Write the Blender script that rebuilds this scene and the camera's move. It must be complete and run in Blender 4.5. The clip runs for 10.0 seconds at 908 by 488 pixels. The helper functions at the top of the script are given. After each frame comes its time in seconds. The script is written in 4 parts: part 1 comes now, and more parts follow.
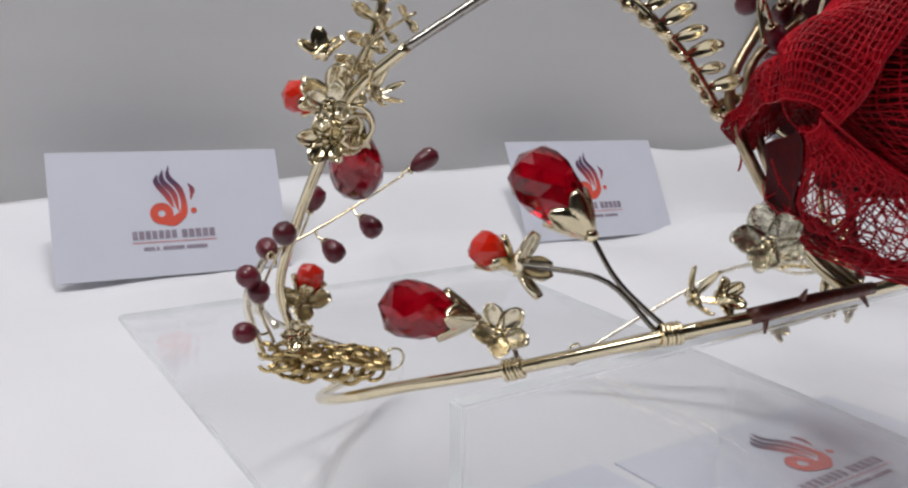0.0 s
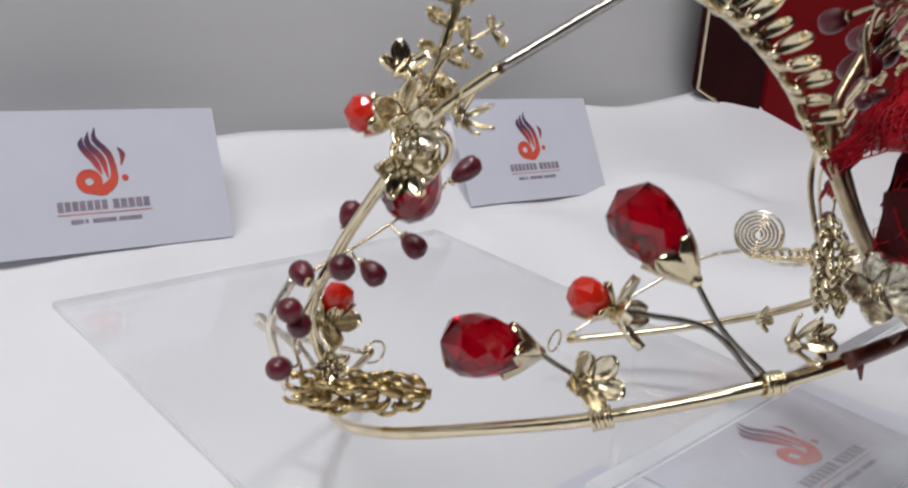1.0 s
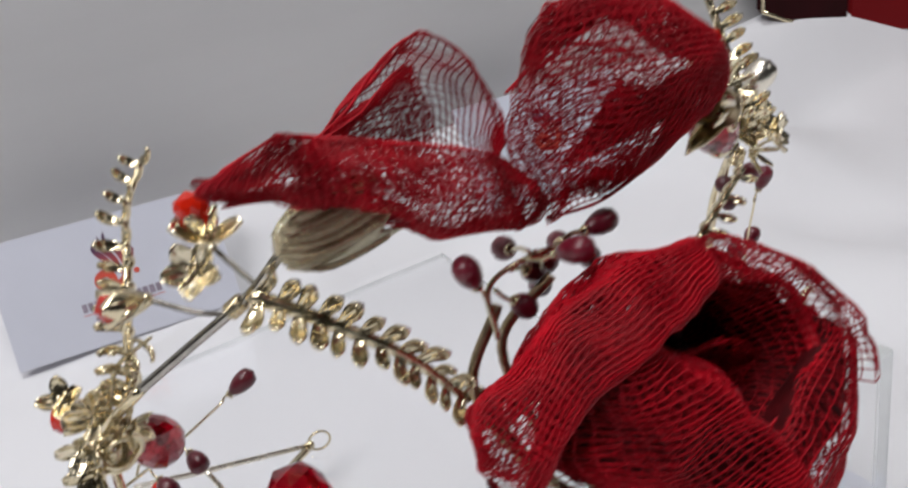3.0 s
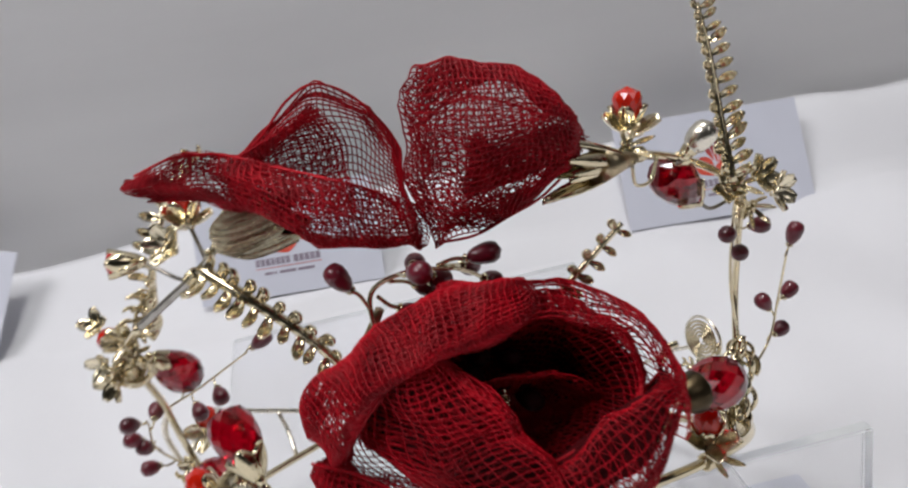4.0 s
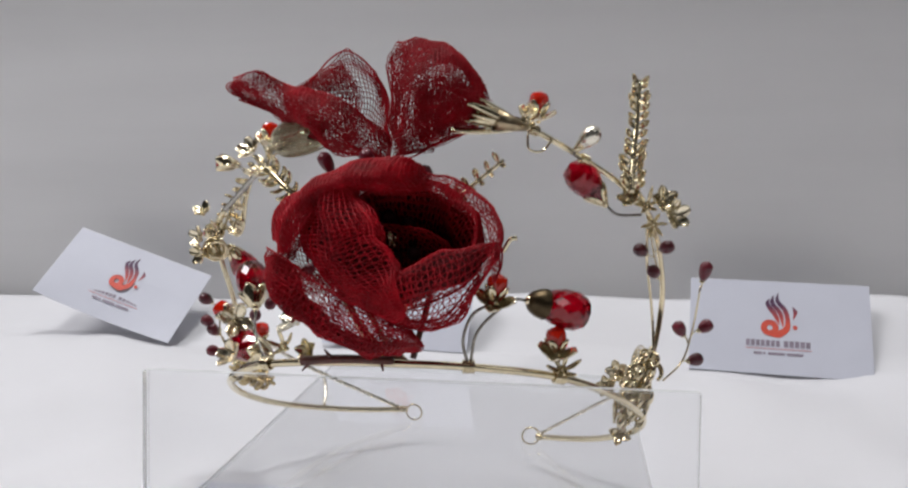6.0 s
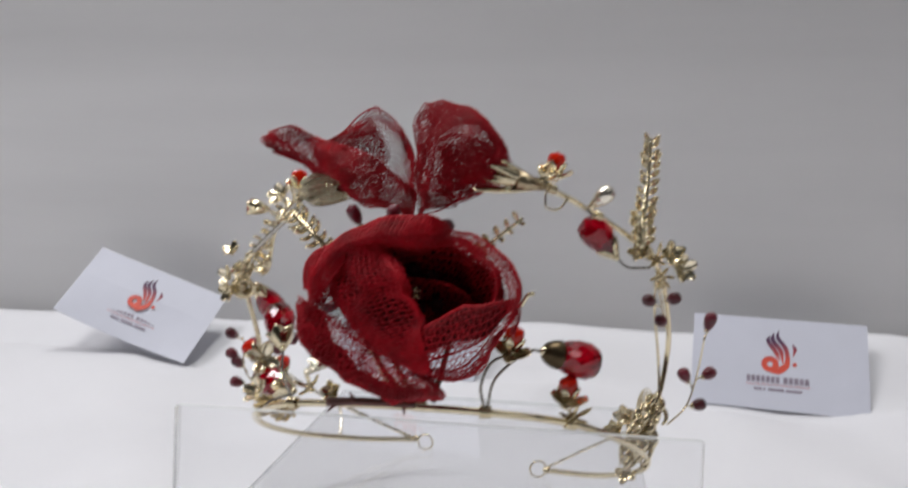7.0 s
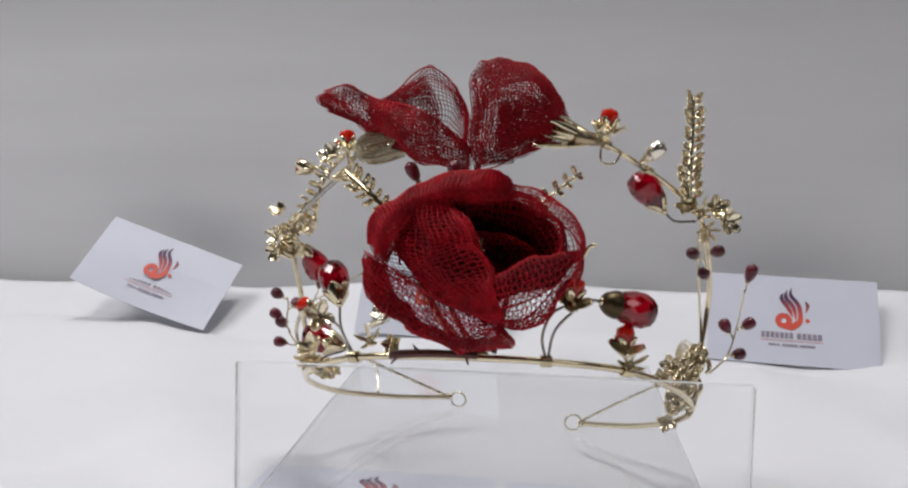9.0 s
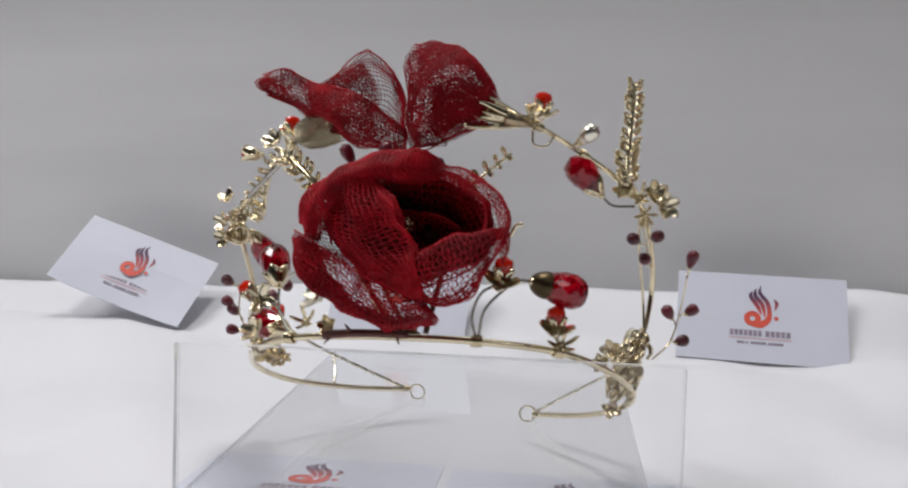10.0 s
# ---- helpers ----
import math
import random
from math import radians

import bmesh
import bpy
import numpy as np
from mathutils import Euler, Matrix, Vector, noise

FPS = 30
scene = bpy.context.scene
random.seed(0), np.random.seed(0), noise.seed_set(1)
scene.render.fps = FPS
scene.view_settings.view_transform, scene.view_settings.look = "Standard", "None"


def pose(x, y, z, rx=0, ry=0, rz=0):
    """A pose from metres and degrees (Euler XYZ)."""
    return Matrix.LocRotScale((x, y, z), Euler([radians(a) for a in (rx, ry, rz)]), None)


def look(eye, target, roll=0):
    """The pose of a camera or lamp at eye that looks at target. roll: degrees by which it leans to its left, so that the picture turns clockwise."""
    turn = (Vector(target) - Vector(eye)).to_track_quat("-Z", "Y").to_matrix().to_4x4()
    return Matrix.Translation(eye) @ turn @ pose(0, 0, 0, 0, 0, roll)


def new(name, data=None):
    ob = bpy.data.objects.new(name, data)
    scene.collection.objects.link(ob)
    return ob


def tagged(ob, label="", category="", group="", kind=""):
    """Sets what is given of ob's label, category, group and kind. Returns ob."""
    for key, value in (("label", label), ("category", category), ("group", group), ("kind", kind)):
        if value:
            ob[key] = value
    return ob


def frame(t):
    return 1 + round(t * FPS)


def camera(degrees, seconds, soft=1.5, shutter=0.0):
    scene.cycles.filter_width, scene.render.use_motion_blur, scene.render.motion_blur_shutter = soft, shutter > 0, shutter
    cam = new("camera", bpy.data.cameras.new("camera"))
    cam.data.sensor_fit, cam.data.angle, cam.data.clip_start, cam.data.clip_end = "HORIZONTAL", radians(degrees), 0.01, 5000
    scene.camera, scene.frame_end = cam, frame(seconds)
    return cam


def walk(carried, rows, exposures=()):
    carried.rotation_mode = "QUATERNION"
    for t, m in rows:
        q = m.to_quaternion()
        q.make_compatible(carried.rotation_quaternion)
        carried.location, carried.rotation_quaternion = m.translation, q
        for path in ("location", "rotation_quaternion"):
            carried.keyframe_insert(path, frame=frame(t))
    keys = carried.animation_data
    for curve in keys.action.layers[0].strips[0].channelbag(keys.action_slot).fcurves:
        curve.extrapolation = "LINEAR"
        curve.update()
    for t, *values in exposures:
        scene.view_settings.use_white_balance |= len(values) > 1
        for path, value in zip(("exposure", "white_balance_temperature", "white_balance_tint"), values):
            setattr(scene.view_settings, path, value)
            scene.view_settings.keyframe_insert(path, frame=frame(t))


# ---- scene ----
cam = camera(56.5, 10.0, soft=2.2, shutter=0.4)
PATH = [
    (0, (-0.15470, -0.09745, 0.08844), (0.95736, 1.52133, -0.28958), 0.24),
    (0.5, (-0.16679, -0.07715, 0.09344), (1.07871, 1.41292, -0.38448), 1.36),
    (1, (-0.17227, -0.05847, 0.10347), (1.16012, 1.33059, -0.43990), 2.80),
    (1.5, (-0.16733, -0.05957, 0.12790), (1.17866, 1.29964, -0.45593), 2.31),
    (2, (-0.15374, -0.06848, 0.13945), (1.09943, 1.32705, -0.55485), -1.63),
    (2.5, (-0.12388, -0.08084, 0.15433), (0.96738, 1.40202, -0.62687), -5.99),
    (3, (-0.08288, -0.10913, 0.16915), (0.77286, 1.51057, -0.63352), -10.29),
    (3.2, (-0.06757, -0.11573, 0.17551), (0.68508, 1.55765, -0.62029), -11.71),
    (4.3, (-0.00522, -0.18719, 0.17077), (0.05510, 1.71262, -0.45140), -6.78),
    (4.5, (0.00522, -0.20933, 0.16939), (-0.01940, 1.72421, -0.34131), -4.50),
    (5, (0.02958, -0.23988, 0.14194), (-0.15643, 1.71149, -0.25498), -2.25),
    (5.5, (0.04142, -0.25208, 0.10311), (-0.20287, 1.72100, -0.11432), -0.16),
    (5.7, (0.04545, -0.25539, 0.09618), (-0.20677, 1.72243, -0.06076), 0.25),
    (6.8, (0.06019, -0.27767, 0.10329), (-0.23387, 1.70059, 0.10782), 2.08),
    (7, (0.04693, -0.27810, 0.11066), (-0.22348, 1.70249, 0.04638), 2.13),
    (7.5, (0.03285, -0.28379, 0.10285), (-0.08944, 1.70241, -0.09726), 2.34),
    (8, (0.05160, -0.28467, 0.12249), (-0.02355, 1.69911, -0.12040), 2.19),
    (8.5, (0.04588, -0.29176, 0.10959), (-0.09705, 1.69114, -0.10877), 1.70),
    (9, (0.02038, -0.28821, 0.10381), (-0.18979, 1.69680, -0.02085), 1.50),
    (9.5, (0.03004, -0.28482, 0.10122), (-0.19863, 1.70038, 0.01941), 1.41),
    (10, (0.04765, -0.28800, 0.09306), (-0.19213, 1.69558, 0.00415), 1.66),
]
walk(cam, [(t, look(eye, target, roll)) for t, eye, target, roll in PATH])

# ---- world and lights ----
world = bpy.data.worlds.new("world")
scene.world = world
world.use_nodes = True
world.node_tree.nodes["Background"].inputs[0].default_value = (0.9, 0.92, 1.0, 1)
world.node_tree.nodes["Background"].inputs[1].default_value = 0.03


def area_lamp(name, place, target, size, watts, colour):
    lamp = bpy.data.lights.new(name, "AREA")
    lamp.shape, lamp.size, lamp.size_y, lamp.energy, lamp.color = "RECTANGLE", size[0], size[1], watts, colour
    ob = new(name, lamp)
    ob.matrix_world = look(place, target)
    return ob


area_lamp("unseen_overhead_lamp", (0.05, 0.0, 1.9), (0.0, 0.03, 0.0), (0.35, 0.35), 14.5, (0.98, 0.98, 0.98))
# no fixtures are seen; these two side lamps are added to brighten the wall
area_lamp("unseen_overhead_lamp", (-1.25, -0.5, 2.0), (-0.2, 0.15, 0.1), (1.2, 0.6), 34, (0.98, 0.965, 0.995))
area_lamp("unseen_overhead_lamp", (1.2, -1.4, 2.0), (0.1, 0.1, 0.1), (0.6, 1.2), 5, (0.98, 0.965, 0.995))


# ---- materials ----
def mat(name, colour, rough=0.5, metal=0.0, transmission=0.0, ior=1.5, noise_scale=0.0, noise_amount=0.0, bump_scale=0.0, bump=0.0,
        rough_amount=0.0, stretch=(1, 1, 1), sheen=0.0, coat=0.0, per_object=0.0, distance=0.0005):
    m = bpy.data.materials.new(name)
    m.use_nodes = True
    n, l = m.node_tree.nodes, m.node_tree.links
    b = n["Principled BSDF"]
    b.inputs["Base Color"].default_value = (*colour, 1)
    b.inputs["Roughness"].default_value = rough
    b.inputs["Metallic"].default_value = metal
    b.inputs["Transmission Weight"].default_value = transmission
    b.inputs["IOR"].default_value = ior
    b.inputs["Sheen Weight"].default_value = sheen
    b.inputs["Coat Weight"].default_value = coat
    coord = n.new("ShaderNodeTexCoord")
    mapping = n.new("ShaderNodeMapping")
    mapping.inputs["Scale"].default_value = stretch
    l.new(coord.outputs["Object"], mapping.inputs["Vector"])
    if noise_scale:
        t = n.new("ShaderNodeTexNoise")
        t.inputs["Scale"].default_value, t.inputs["Detail"].default_value = noise_scale, 6
        l.new(mapping.outputs["Vector"], t.inputs["Vector"])
        ramp = n.new("ShaderNodeMapRange")
        ramp.inputs["From Min"].default_value, ramp.inputs["From Max"].default_value = 0.3, 0.7
        ramp.inputs["To Min"].default_value, ramp.inputs["To Max"].default_value = 1 - noise_amount, 1 + noise_amount
        l.new(t.outputs["Fac"], ramp.inputs["Value"])
        mul = n.new("ShaderNodeVectorMath")
        mul.operation = "SCALE"
        mul.inputs[0].default_value = colour
        factor = ramp.outputs["Result"]
        if per_object:
            info = n.new("ShaderNodeObjectInfo")
            own = n.new("ShaderNodeMapRange")
            own.inputs["To Min"].default_value, own.inputs["To Max"].default_value = 1 - per_object, 1 + per_object
            l.new(info.outputs["Random"], own.inputs["Value"])
            both = n.new("ShaderNodeMath")
            both.operation = "MULTIPLY"
            l.new(factor, both.inputs[0])
            l.new(own.outputs["Result"], both.inputs[1])
            factor = both.outputs["Value"]
        l.new(factor, mul.inputs["Scale"])
        l.new(mul.outputs["Vector"], b.inputs["Base Color"])
        if rough_amount:
            rr = n.new("ShaderNodeMapRange")
            rr.inputs["To Min"].default_value, rr.inputs["To Max"].default_value = max(0.02, rough - rough_amount), rough + rough_amount
            l.new(t.outputs["Fac"], rr.inputs["Value"])
            l.new(rr.outputs["Result"], b.inputs["Roughness"])
    if bump:
        t2 = n.new("ShaderNodeTexNoise")
        t2.inputs["Scale"].default_value, t2.inputs["Detail"].default_value = bump_scale, 4
        l.new(mapping.outputs["Vector"], t2.inputs["Vector"])
        bn = n.new("ShaderNodeBump")
        bn.inputs["Strength"].default_value, bn.inputs["Distance"].default_value = bump, distance
        l.new(t2.outputs["Fac"], bn.inputs["Height"])
        l.new(bn.outputs["Normal"], b.inputs["Normal"])
    return m


GOLD = mat("pale_gold", (0.74, 0.645, 0.44), 0.15, 1.0, noise_scale=180, noise_amount=0.12, bump_scale=420, bump=0.25, rough_amount=0.08, per_object=0.1)
WARM_GOLD = mat("warm_gold", (0.60, 0.46, 0.22), 0.28, 1.0, noise_scale=240, noise_amount=0.2, bump_scale=500, bump=0.3, rough_amount=0.1)
DARK_WIRE = mat("dark_wire", (0.24, 0.22, 0.19), 0.24, 1.0, noise_scale=300, noise_amount=0.25, bump_scale=500, bump=0.3)
STEEL = mat("grey_wire", (0.40, 0.38, 0.34), 0.20, 1.0, noise_scale=300, noise_amount=0.25, bump_scale=500, bump=0.3)
OLD_GOLD = mat("old_gold", (0.42, 0.34, 0.22), 0.3, 1.0, noise_scale=260, noise_amount=0.35, bump_scale=500, bump=0.4)
# dark olive metal of the bud's cup; inside the bell it paints shade
DARK_CUP = mat("dark_metal_cup", (0.085, 0.062, 0.035), 0.38, 1.0, noise_scale=200, noise_amount=0.3, bump_scale=400, bump=0.3)
PALE = mat("light_gold", (0.84, 0.755, 0.56), 0.24, 1.0, noise_scale=200, noise_amount=0.1, bump_scale=400, bump=0.3, rough_amount=0.06, per_object=0.1)
SILVER = mat("white_gold", (0.86, 0.81, 0.69), 0.27, 1.0, noise_scale=200, noise_amount=0.1, bump_scale=400, bump=0.3, rough_amount=0.06)
SILVER_DOTS = mat("beaded_white_gold", (0.66, 0.62, 0.50), 0.22, 1.0, noise_scale=900, noise_amount=0.35, bump_scale=1100, bump=0.7, rough_amount=0.06, distance=0.0005)
CRYSTAL = mat("red_crystal", (0.40, 0.0008, 0.009), 0.04, 0.0, 0.88, 1.54, noise_scale=90, noise_amount=0.25, coat=0.2)
ORANGE = mat("orange_red_bead", (0.80, 0.025, 0.008), 0.10, 0.0, 0.45, 1.5, noise_scale=120, noise_amount=0.15, coat=0.3)
MAROON = mat("maroon_berry", (0.115, 0.006, 0.016), 0.34, 0.0, 0.0, 1.5, noise_scale=260, noise_amount=0.35, bump_scale=600, bump=0.2, rough_amount=0.08, coat=0.3, per_object=0.3)
NET = mat("red_net", (0.37, 0.0018, 0.010), 0.42, ior=1.30, noise_scale=130, noise_amount=0.35, bump_scale=1500, bump=0.4, rough_amount=0.12, per_object=0.12, distance=0.0002)
# the net's red taken far down: shade between petals, put into the colour
SHADE_NET = mat("shade_red_net", (0.05, 0.0006, 0.002), 0.7, ior=1.25, noise_scale=260, noise_amount=0.4, bump_scale=1600, bump=0.5, distance=0.0003)
BARK = mat("maroon_wrap", (0.10, 0.026, 0.018), 0.35, noise_scale=300, noise_amount=0.4, bump_scale=700, bump=0.5)
FROST = mat("acrylic_edge", (0.80, 0.83, 0.82), 0.3, 0.0, 0.72, 1.15, noise_scale=60, noise_amount=0.12)


def clear_sheet():
    """Thin clear acrylic: light goes straight through, with a gloss at grazing angles."""
    m = bpy.data.materials.new("clear_acrylic")
    m.use_nodes = True
    n, l = m.node_tree.nodes, m.node_tree.links
    out = n["Material Output"]
    n.remove(n["Principled BSDF"])
    clear, gloss, mix, facing = n.new("ShaderNodeBsdfTransparent"), n.new("ShaderNodeBsdfGlossy"), n.new("ShaderNodeMixShader"), n.new("ShaderNodeLayerWeight")
    clear.inputs["Color"].default_value = (0.985, 0.987, 0.99, 1)
    gloss.inputs["Roughness"].default_value = 0.06
    power, reach = n.new("ShaderNodeMath"), n.new("ShaderNodeMapRange")
    power.operation = "POWER"
    power.inputs[1].default_value = 2.4
    reach.inputs["To Min"].default_value, reach.inputs["To Max"].default_value = 0.03, 0.38
    l.new(facing.outputs["Facing"], power.inputs[0])
    l.new(power.outputs["Value"], reach.inputs["Value"])
    l.new(reach.outputs["Result"], mix.inputs["Fac"])
    l.new(clear.outputs["BSDF"], mix.inputs[1])
    l.new(gloss.outputs["BSDF"], mix.inputs[2])
    l.new(mix.outputs["Shader"], out.inputs["Surface"])
    return m


ACRYLIC = clear_sheet()
CLOTH = mat("white_cloth", (0.725, 0.725, 0.75), 0.72, noise_scale=9, noise_amount=0.03, bump_scale=900, bump=0.12, sheen=0.15)
WALL = mat("grey_wall", (0.80, 0.795, 0.785), 0.55, noise_scale=2.2, noise_amount=0.15, bump_scale=160, bump=0.06, stretch=(0.25, 1, 2.6), rough_amount=0.12)
# kept dark so that the unseen room gives the gold dark reflections
ROOM = mat("unseen_room_paint", (0.09, 0.088, 0.086), 0.8, noise_scale=1.5, noise_amount=0.06, bump_scale=80, bump=0.1)
DARK = mat("room_floor", (0.16, 0.15, 0.145), 0.5, noise_scale=3, noise_amount=0.15, bump_scale=60, bump=0.1)
PAPER = mat("card_paper", (0.61, 0.625, 0.705), 0.45, noise_scale=40, noise_amount=0.02, bump_scale=800, bump=0.06)
INK = mat("dark_ink", (0.27, 0.225, 0.28), 0.5, noise_scale=300, noise_amount=0.2)
# colour of the box flap; in the rose it stands for shade
VELVET_AND_SHADE = mat("dark_red_lining_and_shade", (0.022, 0.0012, 0.002), 0.75, ior=1.25, noise_scale=30, noise_amount=0.3, bump_scale=500, bump=0.2)
PINK = mat("pale_red_ink", (0.62, 0.22, 0.22), 0.5, noise_scale=300, noise_amount=0.15)
RED_BOX = mat("red_board", (0.17, 0.002, 0.004), 0.6, ior=1.25, noise_scale=12, noise_amount=0.12, bump_scale=300, bump=0.1)


def logo_ink():
    """Printed gradient, dark purple feather tips down to an orange-red ring."""
    m = bpy.data.materials.new("logo_ink")
    m.use_nodes = True
    n, l = m.node_tree.nodes, m.node_tree.links
    coord, split, ramp = n.new("ShaderNodeTexCoord"), n.new("ShaderNodeSeparateXYZ"), n.new("ShaderNodeValToRGB")
    reach = n.new("ShaderNodeMapRange")
    reach.inputs["From Min"].default_value, reach.inputs["From Max"].default_value = -0.012, 0.018
    l.new(coord.outputs["Object"], split.inputs[0])
    l.new(split.outputs["Y"], reach.inputs["Value"])
    l.new(reach.outputs["Result"], ramp.inputs["Fac"])
    e = ramp.color_ramp.elements
    e[0].position, e[0].color = 0.40, (0.66, 0.085, 0.05, 1)
    e[1].position, e[1].color = 0.80, (0.085, 0.035, 0.085, 1)
    l.new(ramp.outputs["Color"], n["Principled BSDF"].inputs["Base Color"])
    n["Principled BSDF"].inputs["Roughness"].default_value = 0.5
    return m


LOGO = logo_ink()


def ribbed_gold():
    """Gold with fine lengthwise ribs and tarnish between them."""
    m = mat("ribbed_gold", (0.66, 0.55, 0.33), 0.22, 1.0)
    n, l = m.node_tree.nodes, m.node_tree.links
    b, coord = n["Principled BSDF"], n.new("ShaderNodeTexCoord")
    wave, bn, ramp = n.new("ShaderNodeTexWave"), n.new("ShaderNodeBump"), n.new("ShaderNodeValToRGB")
    wave.wave_type, wave.bands_direction = "BANDS", "Y"
    wave.inputs["Scale"].default_value, wave.inputs["Distortion"].default_value, wave.inputs["Detail Scale"].default_value = 330, 7.0, 60
    l.new(coord.outputs["Object"], wave.inputs["Vector"])
    bn.inputs["Strength"].default_value, bn.inputs["Distance"].default_value = 0.6, 0.0005
    l.new(wave.outputs["Fac"], bn.inputs["Height"])
    l.new(bn.outputs["Normal"], b.inputs["Normal"])
    e = ramp.color_ramp.elements
    e[0].position, e[0].color = 0.18, (0.22, 0.17, 0.09, 1)
    e[1].position, e[1].color = 0.58, (0.80, 0.72, 0.52, 1)
    l.new(wave.outputs["Fac"], ramp.inputs["Fac"])
    l.new(ramp.outputs["Color"], b.inputs["Base Color"])
    return m


RIBBED = ribbed_gold()


# ---- building helpers ----
def mesh_of(bm, name, material, smooth=True):
    me = bpy.data.meshes.new(name)
    bm.normal_update()
    bm.to_mesh(me)
    bm.free()
    me.materials.append(material)
    for p in me.polygons:
        p.use_smooth = smooth
    return me


def part(name, bm, material, parent, label="", smooth=True):
    ob = new(name, bm if isinstance(bm, bpy.types.Mesh) else mesh_of(bm, name, material, smooth))
    if parent:
        ob.parent = parent
        if parent.type == "EMPTY":
            ob.matrix_parent_inverse = Matrix.Translation(parent.location).inverted()
    if label:
        tagged(ob, label)
    return ob


def catmull(pts, n):
    """n + 1 points along a smooth curve through pts."""
    p = [Vector(q) for q in pts]
    if len(p) == 2:
        return [p[0].lerp(p[1], i / n) for i in range(n + 1)]
    p = [p[0] * 2 - p[1]] + p + [p[-1] * 2 - p[-2]]
    out = []
    for i in range(n + 1):
        s = i / n * (len(p) - 3)
        k = min(int(s), len(p) - 4)
        t = s - k
        a, b, c, d = p[k:k + 4]
        out.append(0.5 * (2 * b + (c - a) * t + (2 * a - 5 * b + 4 * c - d) * t * t + (3 * b - a - 3 * c + d) * t ** 3))
    return out


def sweep(bm, pts, radius, sides=8, smooth_steps=0, taper=1.0):
    """A round wire along pts, radius to radius * taper, with closed ends."""
    if smooth_steps:
        pts = catmull(pts, smooth_steps)
    pts = [Vector(q) for q in pts]
    side = None
    rings = []
    for i, q in enumerate(pts):
        d = (pts[min(i + 1, len(pts) - 1)] - pts[max(i - 1, 0)]).normalized()
        if side is None:
            side = d.orthogonal().normalized()
        side = (side - d * side.dot(d)).normalized()
        other = d.cross(side)
        r = radius * (1 + (taper - 1) * i / (len(pts) - 1))
        rings.append([bm.verts.new(q + (side * math.cos(a) + other * math.sin(a)) * r) for a in (2 * math.pi * k / sides for k in range(sides))])
    for a, b in zip(rings, rings[1:]):
        for k in range(sides):
            bm.faces.new((a[k], a[(k + 1) % sides], b[(k + 1) % sides], b[k]))
    bm.faces.new(rings[0][::-1])
    bm.faces.new(rings[-1])
    return bm


def wire(name, pts, radius, material, parent, steps=24, sides=8, taper=1.0, label=""):
    return part(name, sweep(bmesh.new(), pts, radius, sides, steps, taper), material, parent, label)


def ring(bm, centre, axis, radius, thick, sides=6, count=20):
    axis = Vector(axis).normalized()
    u = axis.orthogonal().normalized()
    v = axis.cross(u)
    rows = []
    for i in range(count):
        a = 2 * math.pi * i / count
        out = u * math.cos(a) + v * math.sin(a)
        rows.append([bm.verts.new(Vector(centre) + out * (radius + thick * math.cos(b)) + axis * thick * math.sin(b)) for b in (2 * math.pi * k / sides for k in range(sides))])
    for i in range(count):
        a, b = rows[i], rows[(i + 1) % count]
        for k in range(sides):
            bm.faces.new((a[k], b[k], b[(k + 1) % sides], a[(k + 1) % sides]))
    return bm


def aim(place, direction, spin=0.0, size=1.0):
    """A pose whose z axis points along direction."""
    q = Vector(direction).normalized().to_track_quat("Z", "Y")
    return Matrix.Translation(place) @ q.to_matrix().to_4x4() @ Matrix.Rotation(spin, 4, "Z") @ Matrix.Scale(size, 4)


def loft(bm, rows, nu, nv, closed=False, wobble=0.0, diamond=False):
    """A smooth sheet through rows of control points, in squares or in diamonds."""
    if closed:
        rows = [list(r) + [r[0]] for r in rows]
    across = [catmull(r, nu) for r in rows]
    grid = [catmull([a[i] for a in across], nv) for i in range(nu + 1)]
    for i in range(nu + 1):
        for j in range(nv + 1):
            if wobble:
                grid[i][j] = grid[i][j] + noise.noise_vector(grid[i][j] * 420) * wobble + noise.noise_vector(grid[i][j] * 105) * wobble * 5.6
    vs = [[bm.verts.new(q) for q in col] for col in grid]
    if diamond:
        for i in range(1, nu):
            for j in range(1 + i % 2, nv, 2):
                bm.faces.new((vs[i - 1][j], vs[i][j - 1], vs[i + 1][j], vs[i][j + 1]))
        bmesh.ops.delete(bm, geom=[v for v in bm.verts if not v.link_faces], context="VERTS")
        return bm
    for i in range(nu):
        for j in range(nv):
            bm.faces.new((vs[i][j], vs[i + 1][j], vs[i + 1][j + 1], vs[i][j + 1]))
    return bm


